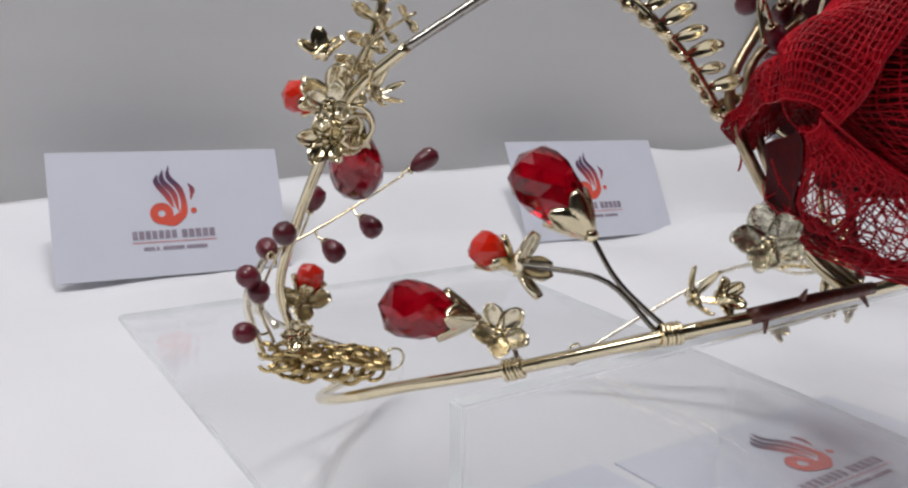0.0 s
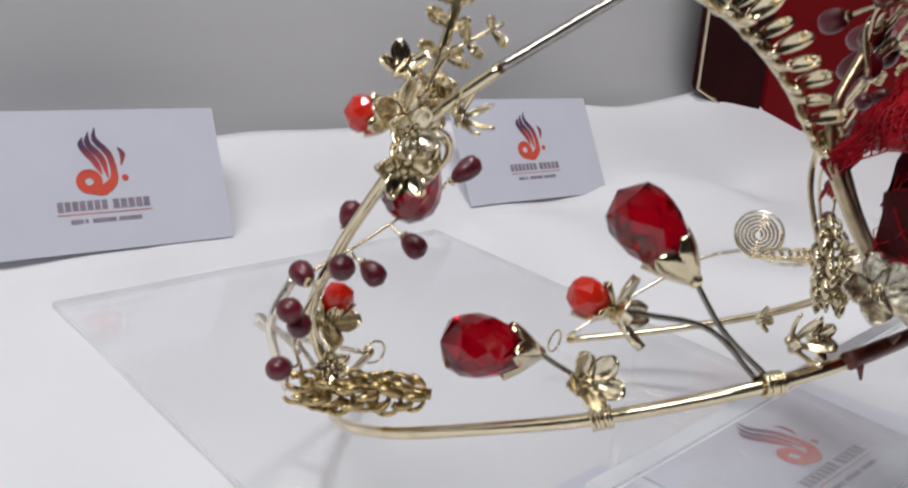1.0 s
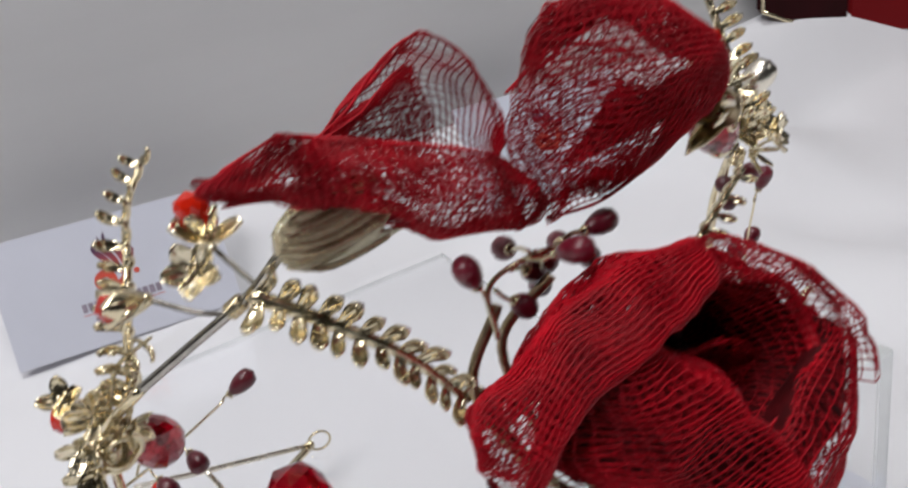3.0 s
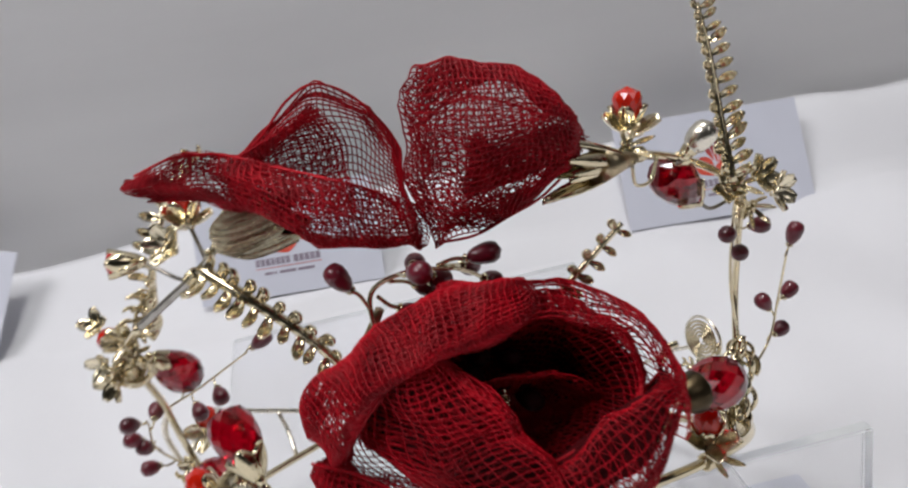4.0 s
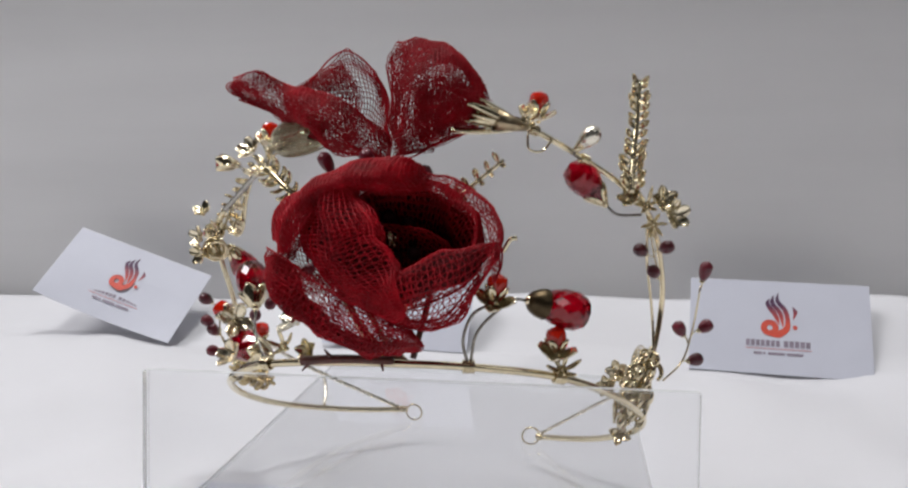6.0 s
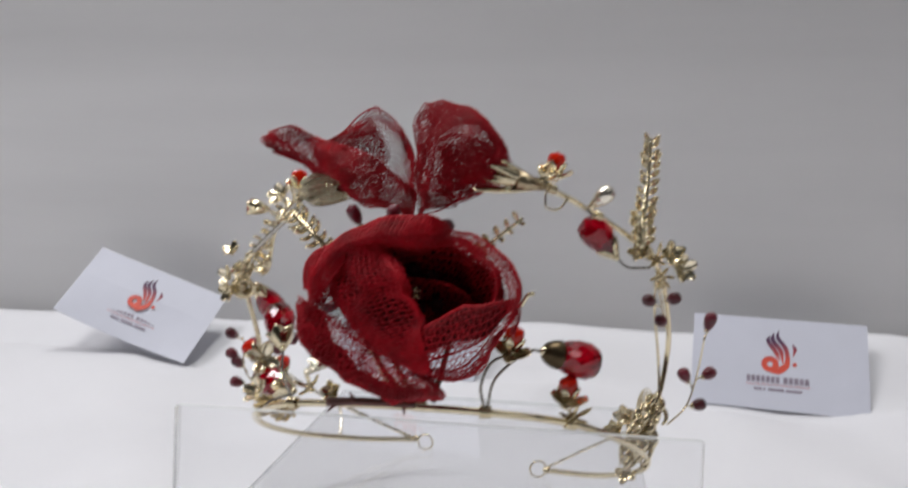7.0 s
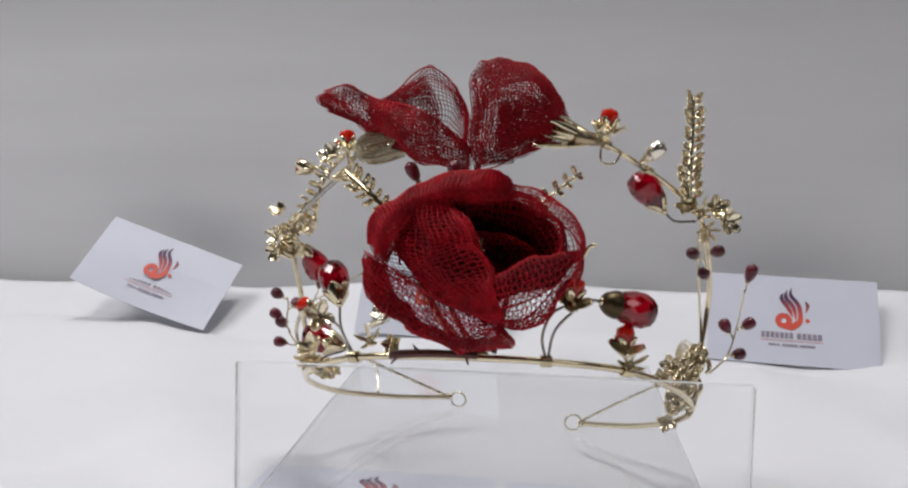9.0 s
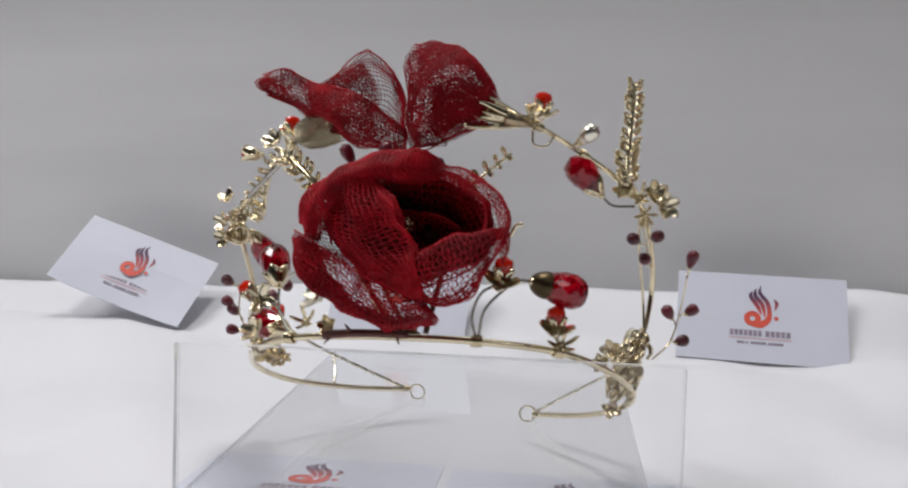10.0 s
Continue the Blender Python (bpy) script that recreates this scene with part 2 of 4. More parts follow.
def net_petal(name, rows, parent, cell=0.0017, label="", closed=False, thread=0.00036, plies=1, hem=True, shade_lining=None):
    """A petal of open woven net: threads both ways, further plies askew behind it and a rolled hem along the free
    edges.
    The last argument is the share of the rows, from first to last, that a close-woven inner layer backs, with the
    rose's shade put into its dark colour."""
    across = max(sum((Vector(b) - Vector(a)).length for a, b in zip(r, r[1:])) for r in rows)
    along = max(sum((Vector(b[i]) - Vector(a[i])).length for a, b in zip(rows, rows[1:])) for i in range(len(rows[0])))
    nu, nv = max(6, int(across / cell)), max(5, int(along / cell))
    ob = part(name, loft(bmesh.new(), rows, nu, nv, closed, 0.00034), NET, parent, label)
    w = ob.modifiers.new("threads", "WIREFRAME")
    w.thickness, w.use_even_offset, w.use_boundary, w.use_replace = thread, False, True, True
    for k in range(plies):
        lift = Vector((0.0004, 0.0010, -0.0003)) * (k + 1)
        rows2 = [[Vector(q) + lift for q in r] for r in rows]
        ply = part("ply", loft(bmesh.new(), rows2, int(nu * (1.32 - 0.2 * k)), int(nv * (1.36 + 0.1 * k)), closed, 0.0005 + 0.0002 * k, k % 2 == 0), NET, ob)
        w = ply.modifiers.new("threads", "WIREFRAME")
        w.thickness, w.use_even_offset, w.use_replace = thread * 0.95, False, True
    if shade_lining:
        # a dark sheet just behind the net paints the shade between the petals
        rows3 = [[Vector(q) + Vector((0.0003, 0.0024, -0.0006)) for q in r] for r in rows[shade_lining[0]:shade_lining[1]]]
        part("shade_lining", loft(bmesh.new(), rows3, nu, nv, closed, 0.0004), SHADE_NET, ob)
    if hem:
        for r in ([rows[-1]] if closed else [rows[0], rows[-1]]):
            part("hem", sweep(bmesh.new(), list(r) + ([r[0]] if closed else []), 0.00030, 6, 40), NET, ob)
    return ob


def leaf_mesh(name, length, width, curl, material, thick=0.0005, steps=7, broad=0.0):
    """A small cast spoon-shaped leaf from the origin along z, curling towards x; broad 1 puts a round end on it."""
    bm = bmesh.new()
    top, low = [], []
    for i in range(steps + 1):
        t = i / steps
        slim = (math.sin(math.pi * min(1, 0.12 + t * 0.86)) ** 0.85) * (1 if i < steps else 0.35)
        peak = 0.64
        blunt = 0.30 + 0.70 * math.sin(0.5 * math.pi * t / peak) if t < peak else max(0.25, 1 - ((t - peak) / (1 - peak)) ** 2) ** 0.5
        w = width * (slim + (blunt - slim) * broad)
        turn_by = 1.9 * curl * t
        bow = 1.9 * abs(curl) + 1e-6
        x = length * (1 - math.cos(turn_by)) / bow
        z = length * math.sin(abs(turn_by)) / bow
        dish = 0.22 * width
        nx, nz = math.cos(turn_by), -math.sin(turn_by)
        for rows_, sgn, k in ((top, 0.5, 1.0), (low, -0.5, 0.92)):
            rows_.append([bm.verts.new((x + nx * (d * dish + thick * sgn), q * w / 2 * k, z + nz * (d * dish + thick * sgn))) for q, d in ((-1, 0.8), (-0.5, 0.15), (0, -0.05), (0.5, 0.15), (1, 0.8))])
    for i in range(steps):
        for k in range(4):
            bm.faces.new((top[i][k], top[i][k + 1], top[i + 1][k + 1], top[i + 1][k]))
            bm.faces.new((low[i][k + 1], low[i][k], low[i + 1][k], low[i + 1][k + 1]))
        bm.faces.new((top[i][0], top[i + 1][0], low[i + 1][0], low[i][0]))
        bm.faces.new((top[i + 1][4], top[i][4], low[i][4], low[i + 1][4]))
    for a, b in ((top[0], low[0]), (low[-1], top[-1])):
        for k in range(4):
            bm.faces.new((a[k + 1], a[k], b[k], b[k + 1]))
    return mesh_of(bm, name, material)


def drop_mesh(name, length, width, material, around=10, rows=6, point=0.5, flat=True):
    """A faceted pear-shaped bead from the origin along z, broad end away."""
    bm = bmesh.new()
    prof = []
    for j in range(1, rows):
        t = j / rows
        r = (1 - abs(2 * t - 1) ** 2.2) ** 0.5 * (1 - point * (1 - t) ** 1.3)
        prof.append((r * width / 2, length * (t + 0.0 * t)))
    rings = [[bm.verts.new((r * math.cos(a), r * math.sin(a), z)) for a in (2 * math.pi * (k + 0.5 * (j % 2)) / around for k in range(around))] for j, (r, z) in enumerate(prof)]
    first, last = bm.verts.new((0, 0, length * 0.03)), bm.verts.new((0, 0, length * 0.985))
    for j in range(len(rings) - 1):
        a, b = rings[j], rings[j + 1]
        for k in range(around):
            if j % 2 == 0:
                bm.faces.new((a[k], a[(k + 1) % around], b[k]))
                bm.faces.new((a[(k + 1) % around], b[(k + 1) % around], b[k]))
            else:
                bm.faces.new((a[k], b[(k + 1) % around], b[k]))
                bm.faces.new((a[k], a[(k + 1) % around], b[(k + 1) % around]))
    for k in range(around):
        bm.faces.new((first, rings[0][(k + 1) % around], rings[0][k]))
        bm.faces.new((last, rings[-1][k], rings[-1][(k + 1) % around]))
    bmesh.ops.recalc_face_normals(bm, faces=bm.faces)
    return mesh_of(bm, name, material, not flat)


def box(name, x0, x1, y0, y1, z0, z1, material, bevel=0.0):
    bm = bmesh.new()
    bmesh.ops.create_cube(bm, size=1)
    for v in bm.verts:
        v.co = ((x0 + x1) / 2 + v.co.x * (x1 - x0), (y0 + y1) / 2 + v.co.y * (y1 - y0), (z0 + z1) / 2 + v.co.z * (z1 - z0))
    if bevel:
        bmesh.ops.bevel(bm, geom=bm.edges[:], offset=bevel, segments=2, affect="EDGES")
    return bm


# ---- structure ----
TABLE = -0.0175
EDGE_Y, EDGE_K = 0.300, -0.10       # foot of the wall in plan: y = EDGE_Y + EDGE_K * x


def smooth(a, b, v):
    t = max(0.0, min(1.0, (v - a) / (b - a)))
    return t * t * (3 - 2 * t)


def cloth_height(x, y):
    back = y - EDGE_K * x * smooth(0.0, 0.12, y)
    z = TABLE + 0.0195 * smooth(0.15, 0.243, back)
    z += (0.0355 + 0.035 * max(-0.35, min(0.5, x)) + 0.0016 * noise.noise((x * 14, 0.3, 0))) * smooth(0.241, 0.299, back)
    z -= 0.03 * smooth(0.301, 0.312, back)
    if abs(x) < 0.105 and y < 0.228:
        z = min(z, -0.0172 + 0.0138 * max(0.0, y) / 0.224)
    free = 1 - smooth(0.115, 0.15, abs(x)) if y < 0.235 else 0.0
    free = 1 - free
    fold = noise.noise((x * 7 + 3, y * 11, 0.2)) * 0.0060 + noise.noise((x * 22, y * 9, 4.2)) * 0.0030 + 0.0022 * (1 - abs(noise.noise((x * 9 + y * 6, y * 5 - x * 4, 9.1)))) ** 5
    fold += 0.0036 * math.sin(34 * (x * 0.75 + y) + 5 * noise.noise((x * 4, y * 4, 7)))
    return z + (fold * (1.1 if back < 0.25 else 0.45)) * free


bm = bmesh.new()
xs = [-1.1 + i * 0.05 for i in range(15)] + [-0.36 + i * 0.009 for i in range(1, 88)] + [0.44 + i * 0.05 for i in range(15)]
ys = [-0.7 + i * 0.05 for i in range(13)] + [-0.05 + i * 0.0078 for i in range(48)]
cols = [[bm.verts.new((x, y + (EDGE_K * x * smooth(0.0, 0.12, y)), cloth_height(x, y + EDGE_K * x * smooth(0.0, 0.12, y)))) for y in ys] for x in xs]
for a, b in zip(cols, cols[1:]):
    for j in range(len(ys) - 1):
        bm.faces.new((a[j], b[j], b[j + 1], a[j + 1]))
cloth = part("tablecloth", bm, CLOTH, None)
solid = cloth.modifiers.new("thickness", "SOLIDIFY")
solid.thickness, solid.offset = 0.0012, -1
tagged(cloth, "white satin tablecloth ruffled up against the grey wall", "tablecloth")

table = part("table", box("table", -1.1, 1.1, -0.7, 0.25, -0.06, TABLE - 0.008, ROOM, 0.004), ROOM, None)
tagged(table, "plain display table hidden under a white cloth", "table")
for x in (-1.0, 1.0):
    for y in (-0.62, 0.05):
        part("leg", box("leg", x - 0.025, x + 0.025, y - 0.025, y + 0.025, -0.76, -0.06, ROOM, 0.003), ROOM, table)

turn = Matrix.Rotation(math.atan(EDGE_K), 4, "Z")


def plain(name, bm, material, m=None):
    ob = part(name, bm, material, None)
    if m:
        ob.matrix_world = m
    return tagged(ob, kind="structure")


plain("wall_north", box("wall", -3.2, 3.2, 0.0, 0.12, -0.76, 2.1, WALL), WALL, Matrix.Translation((0, 0.309, 0)) @ turn)
# remaining walls, floor and ceiling are unseen, added to close the room
plain("wall_south", box("wall", -3.2, 3.2, -0.12, 0.0, -0.76, 2.1, ROOM), ROOM, Matrix.Translation((0, -3.0, 0)) @ turn)
plain("wall_west", box("wall", -0.12, 0.0, -3.6, 1.2, -0.76, 2.1, ROOM), ROOM, Matrix.Translation((-2.6, 0, 0)))
plain("wall_east", box("wall", 0.0, 0.12, -3.6, 1.2, -0.76, 2.1, ROOM), ROOM, Matrix.Translation((2.6, 0, 0)))
plain("floor", box("floor", -3.4, 3.4, -4.0, 1.6, -0.80, -0.76, DARK), DARK)
plain("ceiling", box("ceiling", -3.4, 3.4, -4.0, 1.6, 2.1, 2.16, ROOM), ROOM)


# ---- acrylic stand ----
stand = new("acrylic_stand")
stand.location = (0, 0.1, TABLE)
tagged(stand, "clear acrylic stand with upright front panel and flat base plate", "display stand")


def sheet(name, bm, thin, parent):
    """An acrylic sheet, clear on its two faces and frosted where it was cut."""
    bm.normal_update()
    for f in bm.faces:
        f.material_index = 0 if abs(f.normal[thin]) > 0.9 else 1
    ob = part(name, bm, ACRYLIC, parent, smooth=False)
    ob.data.materials.append(FROST)
    ob.visible_shadow = False
    return ob


sheet("front_panel", box("front_panel", -0.087, 0.0925, -0.0015, 0.0025, -0.0168, 0.0415, ACRYLIC, 0.0005), 1, stand)
bm = box("base_plate", -0.086, 0.0855, 0.0028, 0.223, -0.0167, -0.0142, ACRYLIC, 0.0005)
for v in bm.verts:
    v.co.z += 0.0170 * v.co.y / 0.224
sheet("base_plate", bm, 2, stand)


# ---- cards ----
def flat_shape(bm, outline, z=0.0):
    bm.faces.new([bm.verts.new((x, y, z)) for x, y in outline])


def feather(bm, pts, widths, z):
    line = catmull([(x, y, z) for x, y in pts], 12)
    prev = None
    for i, q in enumerate(line):
        d = line[min(i + 1, 12)] - line[max(i - 1, 0)]
        side = Vector((-d.y, d.x, 0)).normalized()
        t = i / 12 * (len(widths) - 1)
        k = min(int(t), len(widths) - 2)
        w = widths[k] + (widths[k + 1] - widths[k]) * (t - k)
        pair = bm.verts.new(q + side * w / 2), bm.verts.new(q - side * w / 2)
        if prev:
            bm.faces.new((prev[0], prev[1], pair[1], pair[0]))
        prev = pair


def logo_mesh():
    bm = bmesh.new()
    z = 0.0
    for pts in (((-0.0052, 0.0160), (-0.0060, 0.0122), (-0.0019, 0.0059), (0.0003, 0.0004)),
                ((-0.0028, 0.0182), (-0.0034, 0.0131), (0.0009, 0.0070), (0.0024, -0.0012)),
                ((0.0000, 0.0200), (-0.0006, 0.0148), (0.0038, 0.0087), (0.0048, 0.0009), (0.0020, -0.0040))):
        feather(bm, pts, (0.0002, 0.0023, 0.0027, 0.0024, 0.0006), z)
    feather(bm, ((0.0058, 0.0042), (0.0044, -0.0022), (-0.0002, -0.0060), (-0.0052, -0.0068)), (0.0008, 0.0034, 0.0044, 0.0010), z + 0.00003)
    feather(bm, ((0.0076, 0.0114), (0.0092, 0.0084), (0.0081, 0.0037)), (0.0004, 0.0024, 0.0004), z)
    for cx, cy, r0, r1 in ((-0.0050, -0.0022, 0.0016, 0.0050), (0.0089, -0.0014, 0.0, 0.0013)):
        rows = [[bm.verts.new((cx + r * math.cos(a), cy + r * math.sin(a), z + 0.00006)) for a in (2 * math.pi * k / 22 for k in range(22))] for r in (max(r0, 0.0001), r1)]
        for k in range(22):
            bm.faces.new((rows[0][k], rows[1][k], rows[1][(k + 1) % 22], rows[0][(k + 1) % 22]))
    return mesh_of(bm, "logo", LOGO, False)


LOGO_MESH = logo_mesh()


def bar(name, a, b, y, h, material):
    bm = bmesh.new()
    flat_shape(bm, ((a, y - h / 2), (b, y - h / 2), (b, y + h / 2), (a, y + h / 2)))
    return mesh_of(bm, name, material, False)


PRINT = [("title_bar", bar("title_bar", -0.0182 + 0.00275 * k, -0.0161 + 0.00275 * k, -0.0118, 0.0038, INK)) for k in range(7)]
PRINT += [("title_bar", bar("title_bar", 0.0026 + 0.0030 * k, 0.0050 + 0.0030 * k, -0.0118, 0.0038, INK)) for k in range(5)]
PRINT += [("rule_bar", bar("rule_bar", -0.0185, 0.0178, -0.0151, 0.0004, PINK))]
PRINT += [("small_bar", bar("small_bar", a, b, -0.0180, 0.0015, INK)) for a, b in ((-0.0140, -0.0095), (-0.0088, -0.0076), (-0.0060, 0.0030), (0.0040, 0.0130))]


def card(name, m, width, label, bend=0.0, shift=0.0):
    w, h = width, width * 0.575
    bm = bmesh.new()
    n = 44
    top, low = [], []
    for i in range(n + 1):
        x = (i / n - 0.5) * w
        z = -bend * (1 - (2 * i / n - 1) ** 2)
        top.append([bm.verts.new((x, s * h / 2, (z if s < 0 else 0.0))) for s in (-1, 0.2, 1)])
        low.append([bm.verts.new((x, s * h / 2, (z if s < 0 else 0.0) - 0.0007)) for s in (-1, 0.2, 1)])
    for i in range(n):
        for k in range(2):
            bm.faces.new((top[i][k], top[i + 1][k], top[i + 1][k + 1], top[i][k + 1]))
            bm.faces.new((low[i + 1][k], low[i][k], low[i][k + 1], low[i + 1][k + 1]))
        bm.faces.new((low[i][0], low[i + 1][0], top[i + 1][0], top[i][0]))
        bm.faces.new((top[i][2], top[i + 1][2], low[i + 1][2], low[i][2]))
    for i, s in ((0, 1), (n, -1)):
        for k in range(2):
            bm.faces.new((top[i][k], top[i][k + 1], low[i][k + 1], low[i][k])[::s])
    ob = part(name, bm, PAPER, None, smooth=False)
    for pname, me in [("logo", LOGO_MESH)] + PRINT:
        p = part(pname, me, None, ob)
        p.matrix_basis = Matrix.Translation((shift, 0.0015, 0.0002 - (bend * 0.5 if bend and pname != "logo" else 0))) @ Matrix.Scale(width / 0.1, 4)
    ob.matrix_world = m
    return tagged(ob, label, "business card", "printed cards")


def leaning(place, yaw, lean, roll):
    """A card standing on its long edge, facing the table's front, turned, leaned back and rolled, in degrees."""
    return Matrix.Translation(place) @ Matrix.Rotation(radians(yaw), 4, "Z") @ Matrix.Rotation(radians(90 - lean), 4, "X") @ Matrix.Rotation(radians(roll), 4, "Z")


card("business_card", leaning((-0.0532, 0.2586, 0.0342), -6.4, 24.5, -0.9), 0.094, "white printed card leaning back on ruffled cloth behind the tiara")
card("business_card", leaning((0.1733, 0.2446, 0.0304), -5.9, 27.4, -1.1), 0.099, "white printed card leaning upright against ruffled cloth")
card("business_card", leaning((-0.2473, 0.2759, 0.0424), 16.2, 38.0, -24.1), 0.100, "white printed card with curved lower edge, tilted on the cloth", 0.004)
card("business_card", Matrix.Translation((-0.0450, 0.0345, -0.0168)), 0.098, "white printed card lying flat under the acrylic plate")
card("business_card", Matrix.Translation((0.0565, 0.0300, -0.0167)) @ Matrix.Rotation(radians(-2.0), 4, "Z"), 0.098, "white printed card lying flat under the acrylic plate")


# ---- tiara ----
tiara = new("tiara")
tiara.location = (0, 0.06, -0.005)
tagged(tiara, "gold wire tiara with red net flowers, crystal buds and berries", "tiara")

LEAF = leaf_mesh("leaf", 0.0072, 0.0028, 0.78, GOLD, 0.0007, 7, 1.0)
LEAF_WIDE = leaf_mesh("leaf", 0.0074, 0.0048, 0.22, PALE, 0.0005, 8, 1.0)
LEAF_LOOP = leaf_mesh("leaf", 0.0092, 0.0021, 1.35, WARM_GOLD, 0.0007, 9, 1.0)
LEAF_LOOP_PALE = leaf_mesh("leaf", 0.0092, 0.0021, 1.35, GOLD, 0.0007, 9, 1.0)
LEAF_DOTTED = leaf_mesh("leaf", 0.0078, 0.0056, 0.15, SILVER_DOTS, 0.0006, 9, 1.0)
LEAF_LONG = leaf_mesh("leaf", 0.0088, 0.0018, 0.4, GOLD, 0.0005, 7, 0.6)
SEPAL = leaf_mesh("sepal", 0.0084, 0.0058, 0.14, GOLD, 0.0005, 9, 0.5)
SEPAL_SMALL = leaf_mesh("sepal", 0.0058, 0.0038, 0.2, GOLD, 0.0005, 7, 0.7)
SEPAL_THIN = leaf_mesh("sepal", 0.0215, 0.0038, 0.16, GOLD, 0.0006, 9, 0.3)
SILVER_DROP = drop_mesh("bud", 0.0090, 0.0072, SILVER, 10, 8, 0.25, False)
BIG_DROP = drop_mesh("crystal", 0.0196, 0.0142, CRYSTAL, 11, 8, 0.50)
MID_DROP = drop_mesh("crystal", 0.0086, 0.0078, ORANGE, 10, 6, 0.4)
BERRY = drop_mesh("berry", 0.0064, 0.0055, MAROON, 9, 7, 0.35, False)
# made-up dark drop, to fill the rose's hollow with shade
HEART_SHADE = drop_mesh("heart_shade", 0.0085, 0.0046, VELVET_AND_SHADE, 9, 7, 0.45, False)
BERRY_LONG = drop_mesh("berry", 0.0082, 0.0056, MAROON, 9, 7, 0.45, False)


def put(name, me, parent, m, label=""):
    ob = part(name, me, None, parent, label)
    ob.matrix_basis = m
    return ob


def fern(pts, pairs, parent, size=1.0, stem=0.00075, spread=1.45, seed=1, label="", facing=(0.1, -0.6, 0.8)):
    """A sprig: a stem with pairs of small curled leaves."""
    rnd = random.Random(seed)
    sprig = wire("fern_sprig", pts, stem, GOLD, parent, 20, 7, 0.6, label)
    line = catmull(pts, pairs * 2)
    up = Vector(facing).normalized()
    for i in range(pairs):
        k = 1 + i * 2
        q = line[min(k, len(line) - 1)]
        d = (line[min(k + 1, len(line) - 1)] - line[k - 1]).normalized()
        side = d.cross(up).normalized()
        over = side.cross(d)
        for s in (-1, 1):
            z = (side * s * spread + d * rnd.uniform(0.5, 0.8) + over * rnd.uniform(0.0, 0.3)).normalized()
            x = (over + side * s * 0.25 + d * rnd.uniform(-0.2, 0.3))
            x = (x - z * x.dot(z)).normalized()
            m = Matrix((x, z.cross(x), z)).transposed().to_4x4()
            m.translation = q
            m = m @ Matrix.Scale(size * rnd.uniform(0.85, 1.12) * (1 - 0.25 * i / pairs), 4)
            put("leaf", LEAF, sprig, m)
    return sprig


def bud(place, direction, parent, drop, sepal, count=4, size=1.0, spin=0.3, open_angle=0.62, stem=None, label="", stem_r=0.00050):
    """A crystal drop held by a cup of sepals, on a bent wire stem."""
    d = Vector(direction).normalized()
    body = put("bud", drop, parent, aim(place, d, 0.2, size), label)
    u = d.orthogonal().normalized()
    v = d.cross(u)
    inv = body.matrix_basis.inverted()
    for k in range(count):
        a = spin + 2 * math.pi * k / count
        out = u * math.cos(a) + v * math.sin(a)
        way = (d * math.cos(open_angle) + out * math.sin(open_angle)).normalized()
        z = way
        x = (-out + z * out.dot(z)).normalized()
        y = z.cross(x)
        m = Matrix((x, y, z)).transposed().to_4x4()
        m.translation = Vector(place) - d * 0.0006 + out * 0.0012
        put("sepal", sepal, body, inv @ m @ Matrix.Scale(size, 4))
    knob = bmesh.new()
    bmesh.ops.create_uvsphere(knob, u_segments=8, v_segments=6, radius=0.0014 * size)
    put("knob", mesh_of(knob, "knob", GOLD), body, inv @ Matrix.Translation(Vector(place) - d * 0.0008))
    if stem:
        wire("bud_stem", [Vector(place) - d * 0.001] + list(stem), stem_r, DARK_WIRE, parent, 18, 7)
    return body


def flower(place, facing, parent, leaf, count=5, size=1.0, tilt=1.05, spin=0.0, label="", beads=True, name="gold_flower"):
    d = Vector(facing).normalized()
    u = d.orthogonal().normalized()
    v = d.cross(u)
    core = bmesh.new()
    if beads:
        for k in range(5):
            c = Vector((math.cos(k * 1.26), math.sin(k * 1.26), 0.4)) * 0.0012 if k else Vector((0, 0, 0.001))
            bmesh.ops.create_icosphere(core, subdivisions=1, radius=0.0009, matrix=Matrix.Translation(c))
    else:
        bmesh.ops.create_icosphere(core, subdivisions=2, radius=0.0013)
    head = put(name, mesh_of(core, "centre", GOLD), parent, aim(place, d), label)
    inv = head.matrix_basis.inverted()
    for k in range(count):
        a = spin + 2 * math.pi * k / count
        out = u * math.cos(a) + v * math.sin(a)
        z = (d * math.cos(tilt) + out * math.sin(tilt)).normalized()
        x = (d - z * d.dot(z)).normalized()
        m = Matrix((x, z.cross(x), z)).transposed().to_4x4()
        m.translation = Vector(place)
        put("leaf", leaf, head, inv @ m @ Matrix.Scale(size, 4))
    return head


def berries(stem, heads, parent, seed=1, radius=0.0004, material=None, label=""):
    """A twig with berries: heads are (foot on the twig, place, big)."""
    twig = wire("berry_twig", stem, radius, material or GOLD, parent, 18, 6, 0.8, label)
    for foot, place, big in heads:
        foot, place = Vector(foot), Vector(place)
        d = (place - foot).normalized()
        wire("stalk", [foot, foot.lerp(place, 0.6) + d.orthogonal() * 0.0004, place], radius * 0.8, GOLD, twig, 6, 5)
        put("berry", BERRY_LONG if big else BERRY, twig, aim(place, d))
        cap = bmesh.new()
        ring(cap, place + d * 0.0002, d, 0.0008, 0.00035, 5, 8)
        part("cap", cap, GOLD, twig)
    return twig


